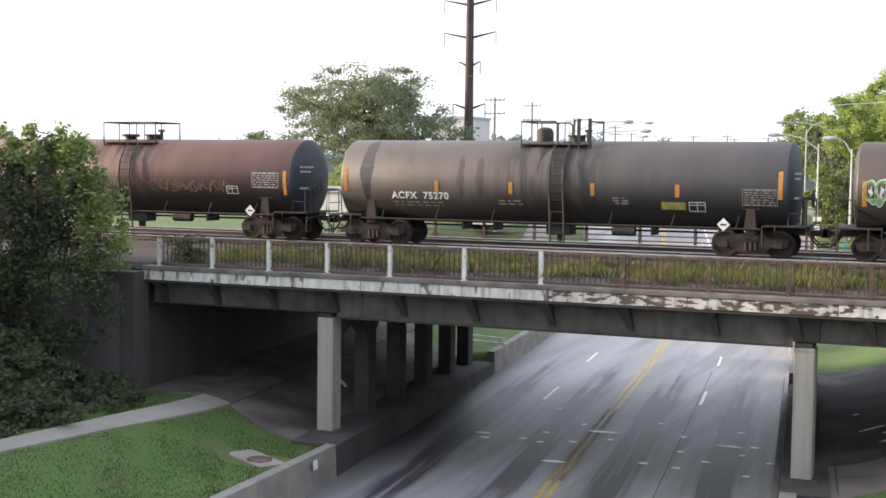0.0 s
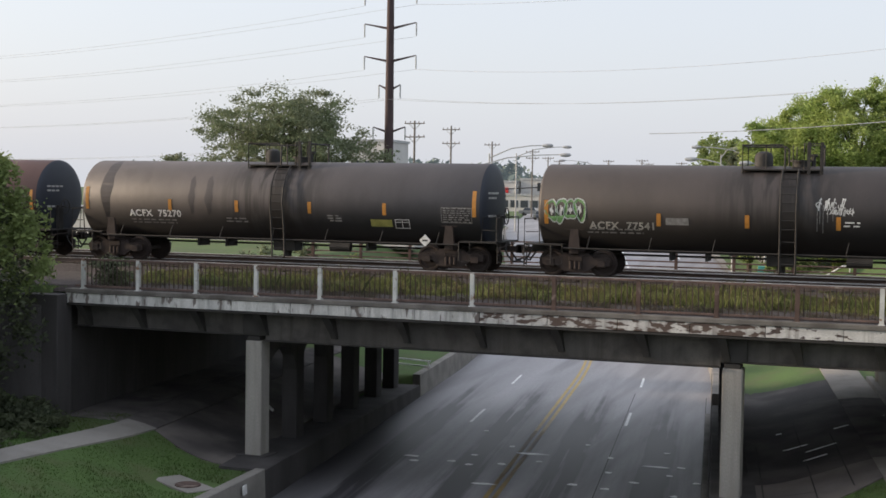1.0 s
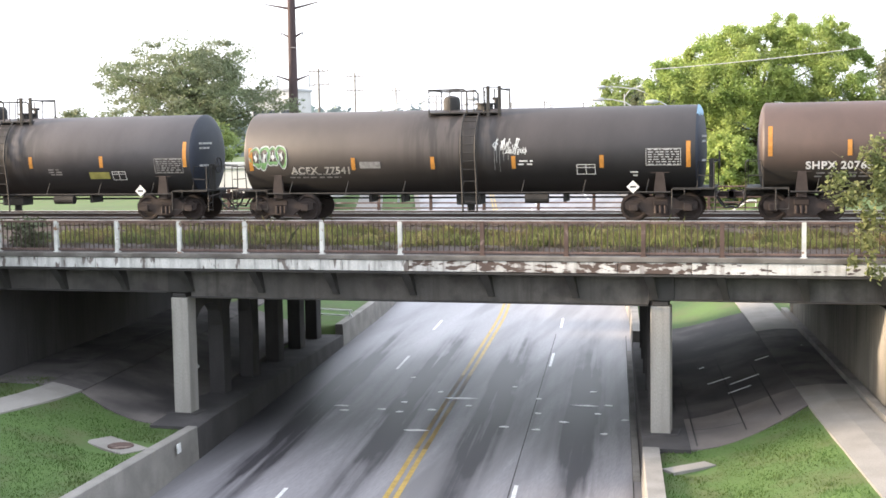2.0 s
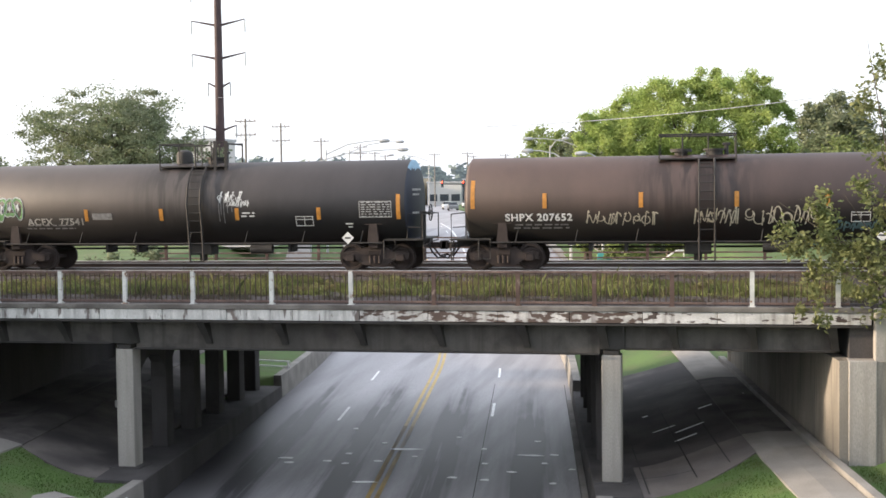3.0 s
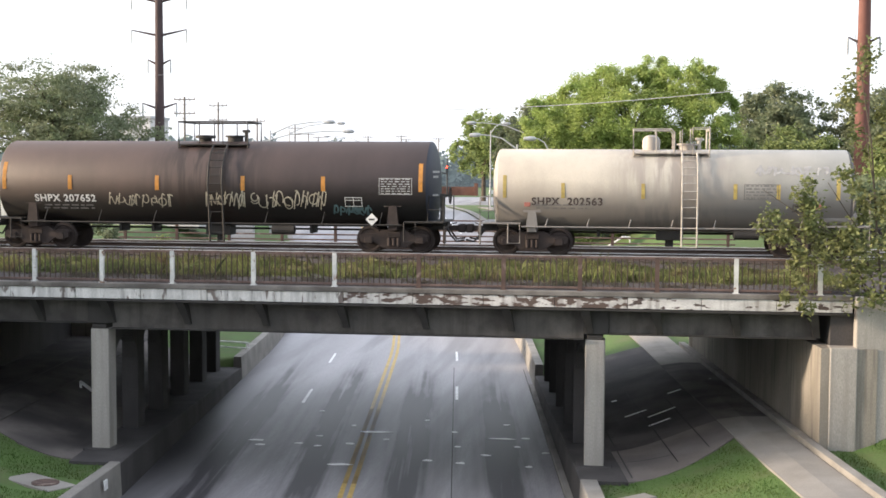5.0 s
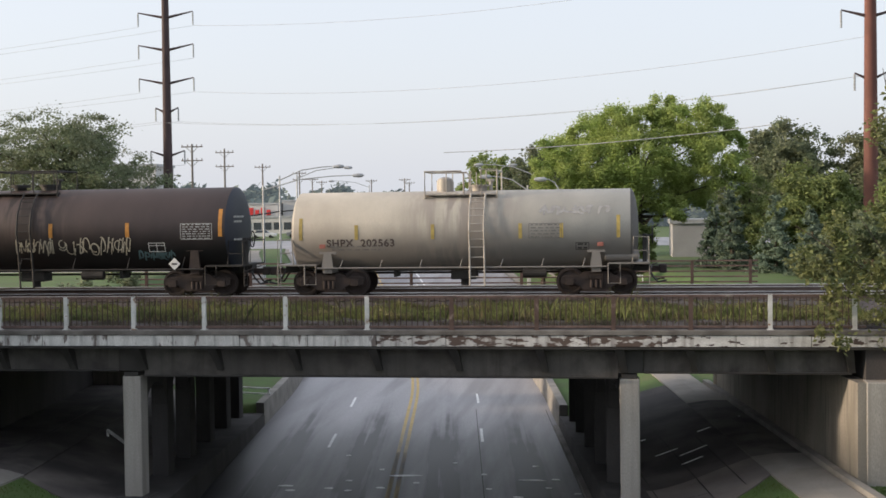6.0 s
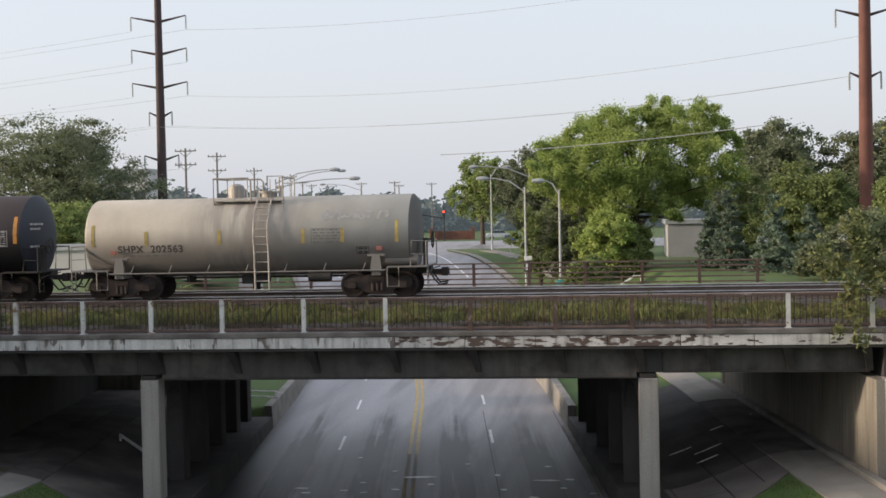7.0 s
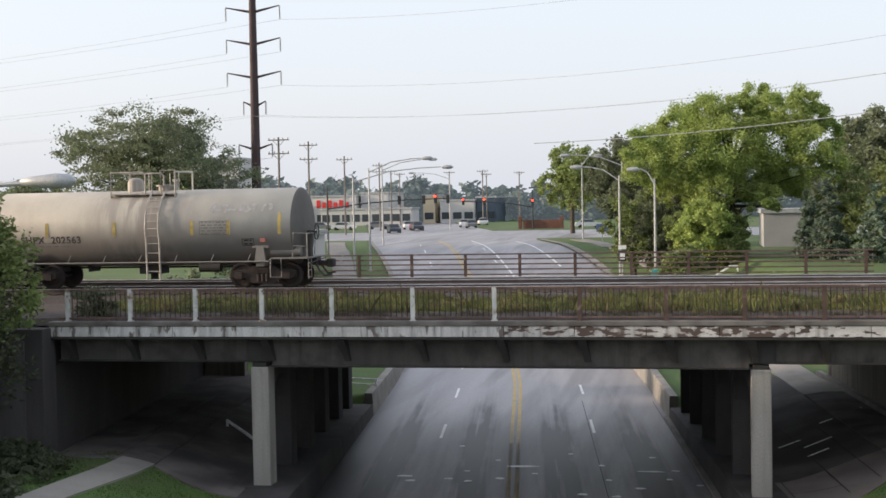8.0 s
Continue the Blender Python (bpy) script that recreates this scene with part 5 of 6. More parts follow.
def bubble(car, x0, x1, z, hgt, R, zc, n, seed):
    """Swollen graffiti letters: dark blobs with a pale green rim."""
    rnd = random.Random(seed)
    zs = R * math.asin((z - zc) / R)
    for layer, (grow, mm) in enumerate(((1.0, M["spray_white"]), (0.86, M["spray_fill"]), (0.22, M["spray_white"]))):
        bm = B()
        rnd.seed(seed)
        for k in range(n):
            cx = x0 + (x1 - x0) * (k + 0.5) / n
            ra, rb = (x1 - x0) / n * 0.66, hgt * rnd.uniform(0.46, 0.56)
            oz, ph = rnd.uniform(-0.06, 0.06) * hgt, rnd.uniform(0, 6)
            ring = []
            for i in range(22):
                a = 2 * math.pi * i / 22
                q = 1 + 0.16 * math.sin(2 * a + ph) + 0.10 * math.sin(3 * a + 2 * ph)
                if layer == 2:
                    q *= 1 + 0.35 * math.sin(4 * a + ph)
                ring.append(bm.verts.new((cx + ra * (q - (1 - grow)) * math.cos(a) if layer < 2 else cx + ra * grow * q * math.cos(a), zs + oz + (rb * (q - (1 - grow) * 0.8) if layer < 2 else rb * grow * 1.6 * q) * math.sin(a), 0.0015 * layer + 0.0003 * k)))
            bm.faces.new(ring)
        me = bpy.data.meshes.new("graffiti")
        bm.to_mesh(me)
        bm.free()
        wrap(me, R, zc, 0)
        me.materials.append(mm)
        part("graffiti", me, None, car, "bubble-lettered graffiti in pale green")


M["spray_fill"] = mat("green spray fill", (0.17, 0.34, 0.13), 0.7, scale=5, vary=0.3)
bubble(car, -h + 0.22, -h + 1.52, 2.25, 0.9, 1.5, 2.35, 4, 3)
small_lines(car, -h + 1.5, -h + 3.5, 1.66, 1.5, 2.35, M["letter_dim"])
scrawl("graffiti", 5, 1.15, 2.1, 2.6, 0.36, 1.5, 2.35, M["spray_white"], car, "white tag with sharp strokes", 0.03, 6)
scrawl("graffiti", 6, 1.5, 2.3, 2.38, 0.2, 1.5, 2.35, M["spray_white"], car, "second line of the white tag", 0.022, 7)
for k, (x, z0) in enumerate(((1.18, 1.75), (1.26, 2.0), (1.36, 1.7), (1.5, 2.05), (1.66, 2.1))):
    bm = B()
    patch(bm, x, x + 0.018, z0, 2.6, 1.5, 2.35)
    part("paint_run", bm, M["letter_dim"], car, "run of white paint below the tag")
small_lines(car, 2.0, 2.5, 2.05, 1.5, 2.35, M["letter"], 2)
data_block(car, h - 3.9, h - 3.27, 1.58, 1.92, 1.5, 2.35, M["letter"], 1)
data_block(car, h - 1.6, h - 0.46, 1.86, 2.42, 1.5, 2.35, M["letter_mid"], 7)
bm = B()
patch(bm, -h + 4.25, -h + 5.0, 1.85, 2.08, 1.5, 2.35)
part("panel", bm, M["letter_dim"], car, "greyed stencil panel")
placard(car, h - 2.02, 1.16, 1.5, 2.35)
small_lines(car, h - 2.2, h - 1.85, 1.65, 1.5, 2.35, M["letter"], 2)

car, h, L = tank_car(30.9, 46.15, 1.5, 2.35, PAINT["brown"], "brown-black tank car with long pale graffiti along its side", "brown", "SHPX 207652", (0.157, 1.82), M["letter"], [(0.011, 0.95), (0.171, 0.5), (0.38, 0.5), (0.582, 0.5), (0.768, 0.5), (0.989, 0.95)], 2.12, 4)
CARS.append(car)
small_lines(car, -h + 1.4, -h + 3.4, 1.57, 1.5, 2.35, M["letter_dim"])
scrawl("graffiti", 7, -h + 4.0, -h + 6.4, 1.76, 0.5, 1.5, 2.35, M["spray_cream"], car, "pale yellowish graffiti tag", 0.036, 8)
scrawl("graffiti", 8, -h + 7.35, -h + 11.8, 1.8, 0.6, 1.5, 2.35, M["spray_cream"], car, "long pale yellowish graffiti tag", 0.038, 15)
scrawl("graffiti", 9, h - 3.25, h - 1.85, 1.46, 0.35, 1.5, 2.35, M["spray_teal"], car, "faded teal graffiti tag", 0.06, 6)
data_block(car, h - 1.6, h - 0.46, 2.02, 2.58, 1.5, 2.35, M["letter_mid"], 7)
data_block(car, h - 2.8, h - 2.2, 1.6, 1.92, 1.5, 2.35, M["letter"], 1)
placard(car, h - 1.85, 1.17, 1.5, 2.35)

car, h, L = tank_car(48.6, 60.1, 1.4, 2.2, PAINT["cream"], "dirty cream tank car with faded lettering", "cream", "SHPX  202563", (0.202, 1.84), M["letter_brown"], [], 1.8, 5)
CARS.append(car)
M["faded_yellow"] = mat("faded yellow strip", (0.45, 0.34, 0.10), 0.6, scale=5)
for fx in (0.02, 0.19, 0.42, 0.68, 0.80, 0.965):
    bm = B()
    patch(bm, -h + fx * L - 0.06, -h + fx * L + 0.06, 1.95, 2.45 + (0.25 if fx in (0.02, 0.965) else 0), 1.4, 2.2)
    part("reflective_strip", bm, M["faded_yellow"], car, "faded yellow strip")
M["letter_grey"] = mat("worn grey lettering", (0.22, 0.21, 0.20), 0.8, scale=6, vary=0.3)
small_lines(car, -h + 1.1, -h + 3.2, 1.72, 1.4, 2.2, M["letter_grey"])
data_block(car, h - 3.4, h - 2.29, 1.95, 2.45, 1.4, 2.2, M["letter_grey"], 5)
data_block(car, h - 1.83, h - 1.38, 1.55, 1.8, 1.4, 2.2, M["letter_black"], 2)
M["faded_red"] = mat("faded red paint", (0.36, 0.13, 0.10), 0.7, scale=5)
M["faded_blue"] = mat("ghost of blue-white lettering", (0.37, 0.36, 0.355), 0.7, scale=5)
scrawl("faded_mark", 21, h - 3.0, h - 0.6, 2.9, 0.3, 1.4, 2.2, M["faded_blue"], car, "ghost of old pale lettering", 0.08, 6)
for sgn in (-1, 1):
    bm = B()
    x = sgn * (h - 1.0)
    add_box(bm, x - 0.1, x + 0.1, -1.47, -1.40, 1.66, 1.8, bevel=0.01)
    part("saddle_flag", bm, M["faded_red"], car, "faded red patch on the saddle")
bm = B()
add_lathe(bm, [(-0.6, 0.02), (-0.55, 0.18), (0.55, 0.18), (0.6, 0.02)], "x", 16, (h - 0.3, -0.95, 1.32))
part("air_reservoir", bm, PAINT["cream"], car, "pale air reservoir", smooth=True)

# ---- trees ----


def leaf_cloud(name, blobs, n, size, material, seed, parent=None, clump=70):
    """A crown of many small leaves gathered in clumps; blobs are (x, y, z, rx, ry, rz)."""
    rng = np.random.default_rng(seed)
    vol = np.array([b[3] * b[4] * b[5] for b in blobs]) ** 0.67
    cnt = np.maximum(1, (n * vol / vol.sum()).astype(int))
    P = []
    for b, c in zip(blobs, cnt):
        k = max(6, c // clump)
        d = rng.normal(size=(k, 3))
        d /= np.linalg.norm(d, axis=1)[:, None]
        cen = d * (rng.uniform(0.6, 1.0, (k, 1)) ** 0.6)
        idx = rng.integers(0, k, c)
        r = 0.26 * (0.6 + 0.8 * rng.random((k, 1)))
        p = cen[idx] + rng.normal(size=(c, 3)) * r[idx] * 0.55
        P.append(np.array(b[:3]) + p * np.array(b[3:]))
    P = np.concatenate(P)
    m = len(P)
    a, b2 = rng.normal(size=(m, 3)), rng.normal(size=(m, 3))
    a[:, 2] *= 0.6
    a /= np.linalg.norm(a, axis=1)[:, None]
    b2 -= (a * b2).sum(1)[:, None] * a
    b2 /= np.linalg.norm(b2, axis=1)[:, None]
    s = size * (0.6 + 0.8 * rng.random((m, 1)))
    V = np.stack([P - a * s, P + b2 * s * 0.55, P + a * s, P - b2 * s * 0.55], 1).reshape(-1, 3)
    F = np.arange(4 * m).reshape(-1, 4)
    me = bpy.data.meshes.new(name)
    me.from_pydata(V.tolist(), [], F.tolist())
    me.materials.append(material)
    if parent is None:
        return new(name, me)
    return part(name, me, None, parent)


def tree(x, y, z, height, width, material, seed, label, n=9000, size=0.3, trunk_h=0.3, blobs=9, name="tree", shape="round", air=1.0, lobes=()):
    rnd = random.Random(seed)
    t = empty(name, pose(x, y, z), label, "tree")
    bm = B()
    r = 0.03 * height
    top = height * 0.75
    lean = rnd.uniform(-0.3, 0.3)
    add_tube(bm, [(0, 0, -0.3), (0.1 * lean, 0, top * 0.3), (lean, 0.1, top * 0.6), (lean * 1.5, 0, top)], r, 8, r * 0.3)
    bl = []
    for k in range(blobs):
        ang = 2.4 * k + rnd.uniform(-0.4, 0.4)
        f = (k + 0.5) / blobs
        if shape == "cone":
            zz = height * (trunk_h + (1 - trunk_h) * f)
            rr = width * 0.5 * (1.05 - f) * 0.55
            bl.append((rr * math.cos(ang) * 0.5, rr * math.sin(ang) * 0.5, zz, rr + 0.25, rr + 0.25, height * 0.6 / blobs + 0.25))
            continue
        zz = height * (trunk_h + (1 - trunk_h) * (0.2 + 0.62 * f))
        spread = math.sqrt(max(0.05, 1 - ((f - 0.35) / 0.72) ** 2))
        rr = width * 0.5 * spread * (0.60 if k % 3 else 0.2)
        q = width * rnd.uniform(0.2, 0.27) * air
        px, py = rr * math.cos(ang), rr * math.sin(ang)
        bl.append((px, py, zz, q, q, q * 0.75 * min(1.3, height / width)))
        add_tube(bm, [(lean * 0.7, 0, top * (0.35 + 0.4 * f)), (px * 0.5, py * 0.5, zz * 0.9), (px, py, zz + 0.1)], r * 0.45, 6, r * 0.1)
    if lobes:
        bl = []
        for dx, dz, q in lobes:
            dy = rnd.uniform(-2.5, 2.5) - (1.5 if 3 < dz < 9.5 else 0)
            bl.append((dx, dy, dz, q, q, q * 0.85))
    part("trunk", bm, M["bark"], t)
    leaf_cloud("crown", bl, n, size, material, seed, t, 300 if lobes else 70)
    return t


FULL, DARK = "large full-crowned tree in yellow-green leaf", "dark green tree behind the far road"
TREES = [   # x, y, ground, height, width, leaves, label, leaf count, leaf size, limbs, foot of the crown
    (-42.5, 85, 4, 15.2, 24.0, "leaf_dark", "broad dark-leaved tree standing against the pale sky", 52000, 0.135, 30, 0.2),
    (13.4, 70, 3.8, 13.2, 18.0, "leaf_bright", FULL, 230000, 0.088, 34, 0.06),
    (8.6, 76, 3.8, 9.0, 7.0, "leaf_dark", DARK, 8000, 0.3, 8, 0.1),
    (11.0, 64, 3.6, 5.2, 5.0, "leaf_bright", "rounded yellow-green shrub tree", 6000, 0.22, 7, 0.05),
    (5.5, 92, 4, 10.0, 8.0, "leaf_dark", DARK, 8000, 0.32, 8, 0.1),
    (2.0, 115, 4, 13.0, 9.0, "leaf_dark", DARK, 7000, 0.36, 8, 0.15),
    (-6.0, 140, 4, 12.3, 10.0, "leaf_mid", "open-crowned tree beside the crossing", 7000, 0.4, 9, 0.25),
    (27, 92, 4, 13.5, 13.0, "leaf_dark", DARK, 12000, 0.34, 11, 0.1),
    (36, 88, 4, 12.5, 13.0, "leaf_dark", DARK, 12000, 0.34, 11, 0.1),
    (46, 96, 4, 15.0, 14.0, "leaf_dark", DARK, 9000, 0.36, 11, 0.1),
    (25.5, 60, 4, 8.0, 7.5, "leaf_mid", "leafy green tree behind the railing", 9000, 0.24, 9, 0.05),
    (31, 52, 4, 7.0, 7.0, "leaf_mid", "leafy green tree behind the railing", 9000, 0.22, 9, 0.05),
    (-36, 72, 4, 6.5, 9.0, "leaf_mid", "low bushy tree beyond the tracks", 8000, 0.26, 8, 0.05),
    (-62, 95, 4, 8.5, 12.0, "leaf_dark", "low bushy tree beyond the tracks", 6000, 0.34, 8, 0.1),
]
# lobes of the big bright crown: along, up, radius
LOBES = [(-6.6, 7.4, 1.8), (-5.9, 9.5, 1.9), (-3.8, 10.5, 2.0), (-1.8, 11.2, 2.0), (0.9, 11.4, 2.1), (4.0, 11.4, 2.1), (6.2, 10.8, 1.6), (6.0, 8.7, 1.8), (3.2, 9.0, 2.4),
         (-0.2, 8.7, 2.6), (-3.2, 8.0, 2.4), (4.2, 6.6, 1.9), (1.6, 6.4, 2.3), (-1.4, 5.8, 2.3), (-4.4, 5.5, 2.0), (2.4, 4.6, 1.4), (-2.4, 3.8, 1.8),
         (-0.4, 2.6, 1.6), (7.4, 9.7, 1.5), (7.0, 7.2, 1.5), (5.6, 5.6, 1.3), (-7.3, 9.0, 1.5), (2.2, 12.4, 1.5), (-0.8, 12.3, 1.3), (5.4, 12.2, 1.4)]
for i, (x, y, z, hh, w, m, lab, n, sz, nb, th) in enumerate(TREES):
    tree(x, y, z, hh, w, M[m], 10 + i, lab, n if i < 2 else int(n * 2.6), sz if i < 2 else sz * 0.52, th, nb if i < 2 else nb + 6, air=0.62 if i == 0 else 0.74 if i == 1 else 0.85, lobes=LOBES if i == 1 else ())
for i, (x, y, hh, w) in enumerate(((20.0, 60, 6.4, 3.6), (22.5, 55, 5.6, 4.2), (18.7, 63, 5.2, 3.0), (24.3, 50, 4.8, 3.6))):
    tree(x, y, 3.6, hh, w, M["leaf_blue"], 60 + i, "grey-green spruce tapering to a point", 12000, 0.10, 0.03, 16, "spruce_tree", "cone")
for i, (x, y, hh, w) in enumerate(((-13.0, 24, 4.5, 5.0), (-10.2, 25, 4.2, 3.6), (12.2, 65, 4.5, 5.0), (8.3, 69, 4.5, 4.5), (9.5, 58, 3.0, 4.0), (5.6, 69, 7.6, 5.4), (7.6, 67.5, 6.4, 5.0), (10.0, 66.5, 5.0, 4.6), (13.2, 68, 3.6, 4.2), (27.5, 47, 4.6, 5.5), (32, 44, 4.4, 6.0), (36, 40, 4.2, 6.0), (28.5, 40, 3.2, 4.5), (40, 50, 7.0, 8.0), (22, 68, 7.0, 6.0), (24, 44, 2.6, 3.5))):
    tree(x, y, ground_z(x, y), hh, w, M["leaf_mid" if i % 3 else "leaf_dark"], 120 + i, "rounded green shrub beyond the tracks", 9000, 0.12, 0.02, 9, "shrub")
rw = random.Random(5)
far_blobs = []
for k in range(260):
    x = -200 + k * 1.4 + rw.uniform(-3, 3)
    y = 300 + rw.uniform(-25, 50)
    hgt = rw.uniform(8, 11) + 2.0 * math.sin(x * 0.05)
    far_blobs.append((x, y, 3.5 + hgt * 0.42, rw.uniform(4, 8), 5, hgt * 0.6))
tagged(leaf_cloud("backdrop", far_blobs, 120000, 1.05, M["leaf_far_haze"], 77), "grey-green line of distant woods, haze put in as a glow", "woods", kind="structure")

# bushes at both ends of the bridge


def twigs(name, base, tips, label, blobs, n, size, material, seed):
    b = empty(name, pose(*base), label, "bush")
    bm = B()
    for t in tips:
        mid = (t[0] * 0.45, t[1] * 0.5, t[2] * 0.6)
        add_tube(bm, [(0, 0, -0.4), mid, t], 0.035, 5, 0.008)
    part("stem", bm, M["bark"], b)
    leaf_cloud("foliage", blobs, n, size, material, seed, b)
    return b


twigs("bush", (-12.2, -2.5, 2.2), [(-1, 0, 5), (-3, -0.5, 5.5), (0.8, 0.2, 4), (1.6, 0, 6.4), (-2.5, -1.5, 2.5), (-5, 0, 4.5)],
      "dense dark bush leaning over the bridge end", [(-1.0, -0.5, 3.9, 2.6, 1.8, 2.2), (-3.5, 0, 4.6, 2.8, 2.2, 2.3), (1.6, 0.3, 2.6, 1.9, 1.5, 2.0), (-2.5, -1.5, 1.6, 3.0, 2.0, 2.2), (1.2, 0, 5.3, 1.4, 1.1, 1.7), (-5.5, -1.5, 3, 3, 2.5, 3.8), ], 42000, 0.085, M["leaf_bush"], 31)
bl = twigs("bush", (-10.6, -2.2, 4.6), [(0.6, 0, 4.6), (-0.4, 0, 4.9), (1.3, 0, 3.2), (-1.8, 0, 4.6), (-3.2, 0, 4.6)], "lighter yellow-green sapling growing out of the bush", [(0.3, 0, 3.9, 1.0, 0.8, 1.1), (1.5, 0.1, 2.0, 0.9, 0.8, 1.4), (-0.8, -0.3, 4.2, 0.9, 0.8, 0.9), (0.9, 0, 3.0, 0.8, 0.7, 1.0), (-2.4, 0, 4.2, 1.2, 0.8, 0.8)], 9000, 0.085, M["leaf_mid"], 34)
# Trees added outside the view to shade the left bank's grass.
for i, (x, y, hh, w) in enumerate(((-19, -4.5, 5.4, 7.0), (-24, -3, 6.2, 8.5), (-21, -18, 9.0, 9.0))):
    tree(x, y, ground_z(x, y), hh, w, M["leaf_bush"], 90 + i, "unseen dark leafy tree added to shade the bank", 12000, 0.2, 0.05, 12)
twigs("bush", (20.0, -0.3, 5.0), [(-1.5, 0, 3.2), (-0.6, 0, 4.8), (-2.4, -0.2, 2.6), (0.8, 0.2, 5.5), (-0.9, 0, 7.2), (1.8, 0, 3.5), (-3.2, 0, 3.0)],
      "loose green bush spilling over the bridge end", [(0.2, -0.3, 0.9, 1.9, 0.8, 1.1), (-1.6, -0.2, 1.2, 1.1, 0.7, 1.0), (1.8, -0.2, 1.8, 1.8, 1.0, 1.8), (-2.2, -0.4, 0.1, 0.5, 0.35, 0.6), (-1.3, 0, 2.6, 0.9, 0.6, 1.0), (-2.6, 0, 2.4, 0.9, 0.6, 0.8), (0.2, 0, 3.4, 1.0, 0.7, 1.3), (-0.6, 0, 5.6, 0.7, 0.5, 1.2), (0.9, 0.2, 5.0, 0.9, 0.6, 1.2)], 12000, 0.07, M["leaf_dry"], 32)
twigs("bush", (-8.0, 0.9, 5.1), [(0.3, 0, 0.9), (-0.5, 0, 0.8)], "small dark bush behind the railing", [(0, 0, 0.5, 0.9, 0.5, 0.5)], 1500, 0.07, M["leaf_dark"], 33)


cover = []
rc = random.Random(8)
for k in range(150):
    y = rc.uniform(-19, -1.6)
    u = rc.uniform(-15.5, path_edge(y) - 1.9)
    x = sk(u, y)
    cover.append((x, y, berm_z(u, y) + 0.15, rc.uniform(0.6, 1.3), rc.uniform(0.6, 1.3), rc.uniform(0.25, 0.6)))
tagged(leaf_cloud("ground_cover", cover, 95000, 0.085, M["leaf_bush"], 55), "dark leafy ground cover on the shaded bank", "ground cover", kind="stuff")


def blades(name, n, area, hmin, hmax, width, material, seed, label, keep=None):
    """Tall grass: thin bent blades standing on the ground."""
    rng = np.random.default_rng(seed)
    x = rng.uniform(area[0], area[1], n)
    y = rng.uniform(area[2], area[3], n)
    clump = np.sin(x * 1.7 + 1.4 * np.sin(y * 2)) * 0.22 + np.sin(x * 0.55 + 2) * 0.14 + np.sin(x * 4.3 + y * 3.1) * 0.22 + 0.85
    if keep:                   # on the sloping banks, clear of paving
        ok = np.array([keep(a, b) for a, b in zip(x, y)])
        x, y, clump = x[ok], y[ok], clump[ok]
        n = len(x)
        z = np.array([ground_z(a, b) for a, b in zip(x, y)])
    else:
        z = np.full(n, area[4])
    hgt = rng.uniform(hmin, hmax, n) * clump
    a = rng.uniform(0, 2 * np.pi, n)
    lean = rng.normal(0, 0.22, (n, 2)) * hgt[:, None]
    w = width * rng.uniform(0.6, 1.4, n)
    dx, dy = np.cos(a) * w, np.sin(a) * w
    V = np.stack([np.stack([x - dx, y - dy, z], 1), np.stack([x + dx, y + dy, z], 1), np.stack([x + lean[:, 0] * 0.4 + dx * 0.7, y + lean[:, 1] * 0.4 + dy * 0.7, z + hgt * 0.6], 1), np.stack([x + lean[:, 0], y + lean[:, 1], z + hgt], 1)], 1).reshape(-1, 3)
    F = np.arange(4 * n).reshape(-1, 4)
    me = bpy.data.meshes.new(name)
    me.from_pydata(V.tolist(), [], F.tolist())
    me.materials.append(material)
    return tagged(new(name, me), label, "grass", kind="stuff")


blades("dead_weeds", 60000, (X0, X1, 0.36, 2.7, 5.12), 0.03, 0.20, 0.0042, M["weed_dead"], 2, "brown dead weeds and litter behind the coping")
blades("weeds", 170000, (X0, X1, 2.2, 6.4, 5.14), 0.08, 0.36, 0.0045, M["weed"], 3, "tangled yellow-green weeds along the bridge railing")
blades("weeds", 9000, (X0, X1, 1.6, 5.0, 5.12), 0.22, 0.48, 0.004, M["weed"], 4, "taller seeding weeds behind the railing")
blades("weeds", 26000, (X0, X1, 4.8, 7.3, 5.25), 0.10, 0.30, 0.006, M["weed"], 5, "weeds growing into the edge of the ballast")
blades("weeds", 700, (X0, X1, 0.3, 6.0, 5.12), 0.45, 0.85, 0.006, M["weed"], 9, "scattered tall weed stalks behind the railing")
rb = random.Random(12)
low = []
for k in range(170):
    hh = rb.uniform(0.10, 0.26)
    low.append((rb.uniform(X0, X1), rb.uniform(1.6, 5.8), 5.14 + hh * 0.7, rb.uniform(0.15, 0.5), rb.uniform(0.15, 0.4), hh))
tagged(leaf_cloud("broadleaf_weeds", low, 60000, 0.026, M["weed_leaf"], 61), "low broad-leaved weeds among the grasses on the deck", "weeds", kind="stuff")


def on_grass(x, y):
    u = x - SKEW * y
    if math.hypot(x + 2.2, (y + 4.2) * 1.3) < 1.15 or math.hypot(x - 13.35, y + 3.1) < 0.7:
        return False
    if y > paving_front(u) - 0.1:
        return False
    if u < 5:
        return u < -1.6 and not (path_edge(y) - 1.15 < u < path_edge(y) + 0.08)
    return u > 12.35 and not (16.4 + 0.02 * max(0, -y) < u < 18.6 + 0.02 * max(0, -y))


blades("grass_blades", 65000, (-13, 0.5, -17, 1.2, 0), 0.025, 0.075, 0.012, M["blade"], 6, "short mown grass blades on the near bank", on_grass)
blades("grass_blades", 45000, (12.2, 23, -11, 1.6, 0), 0.025, 0.075, 0.012, M["blade"], 7, "short mown grass blades on the near bank", on_grass)

# ---- poles ----


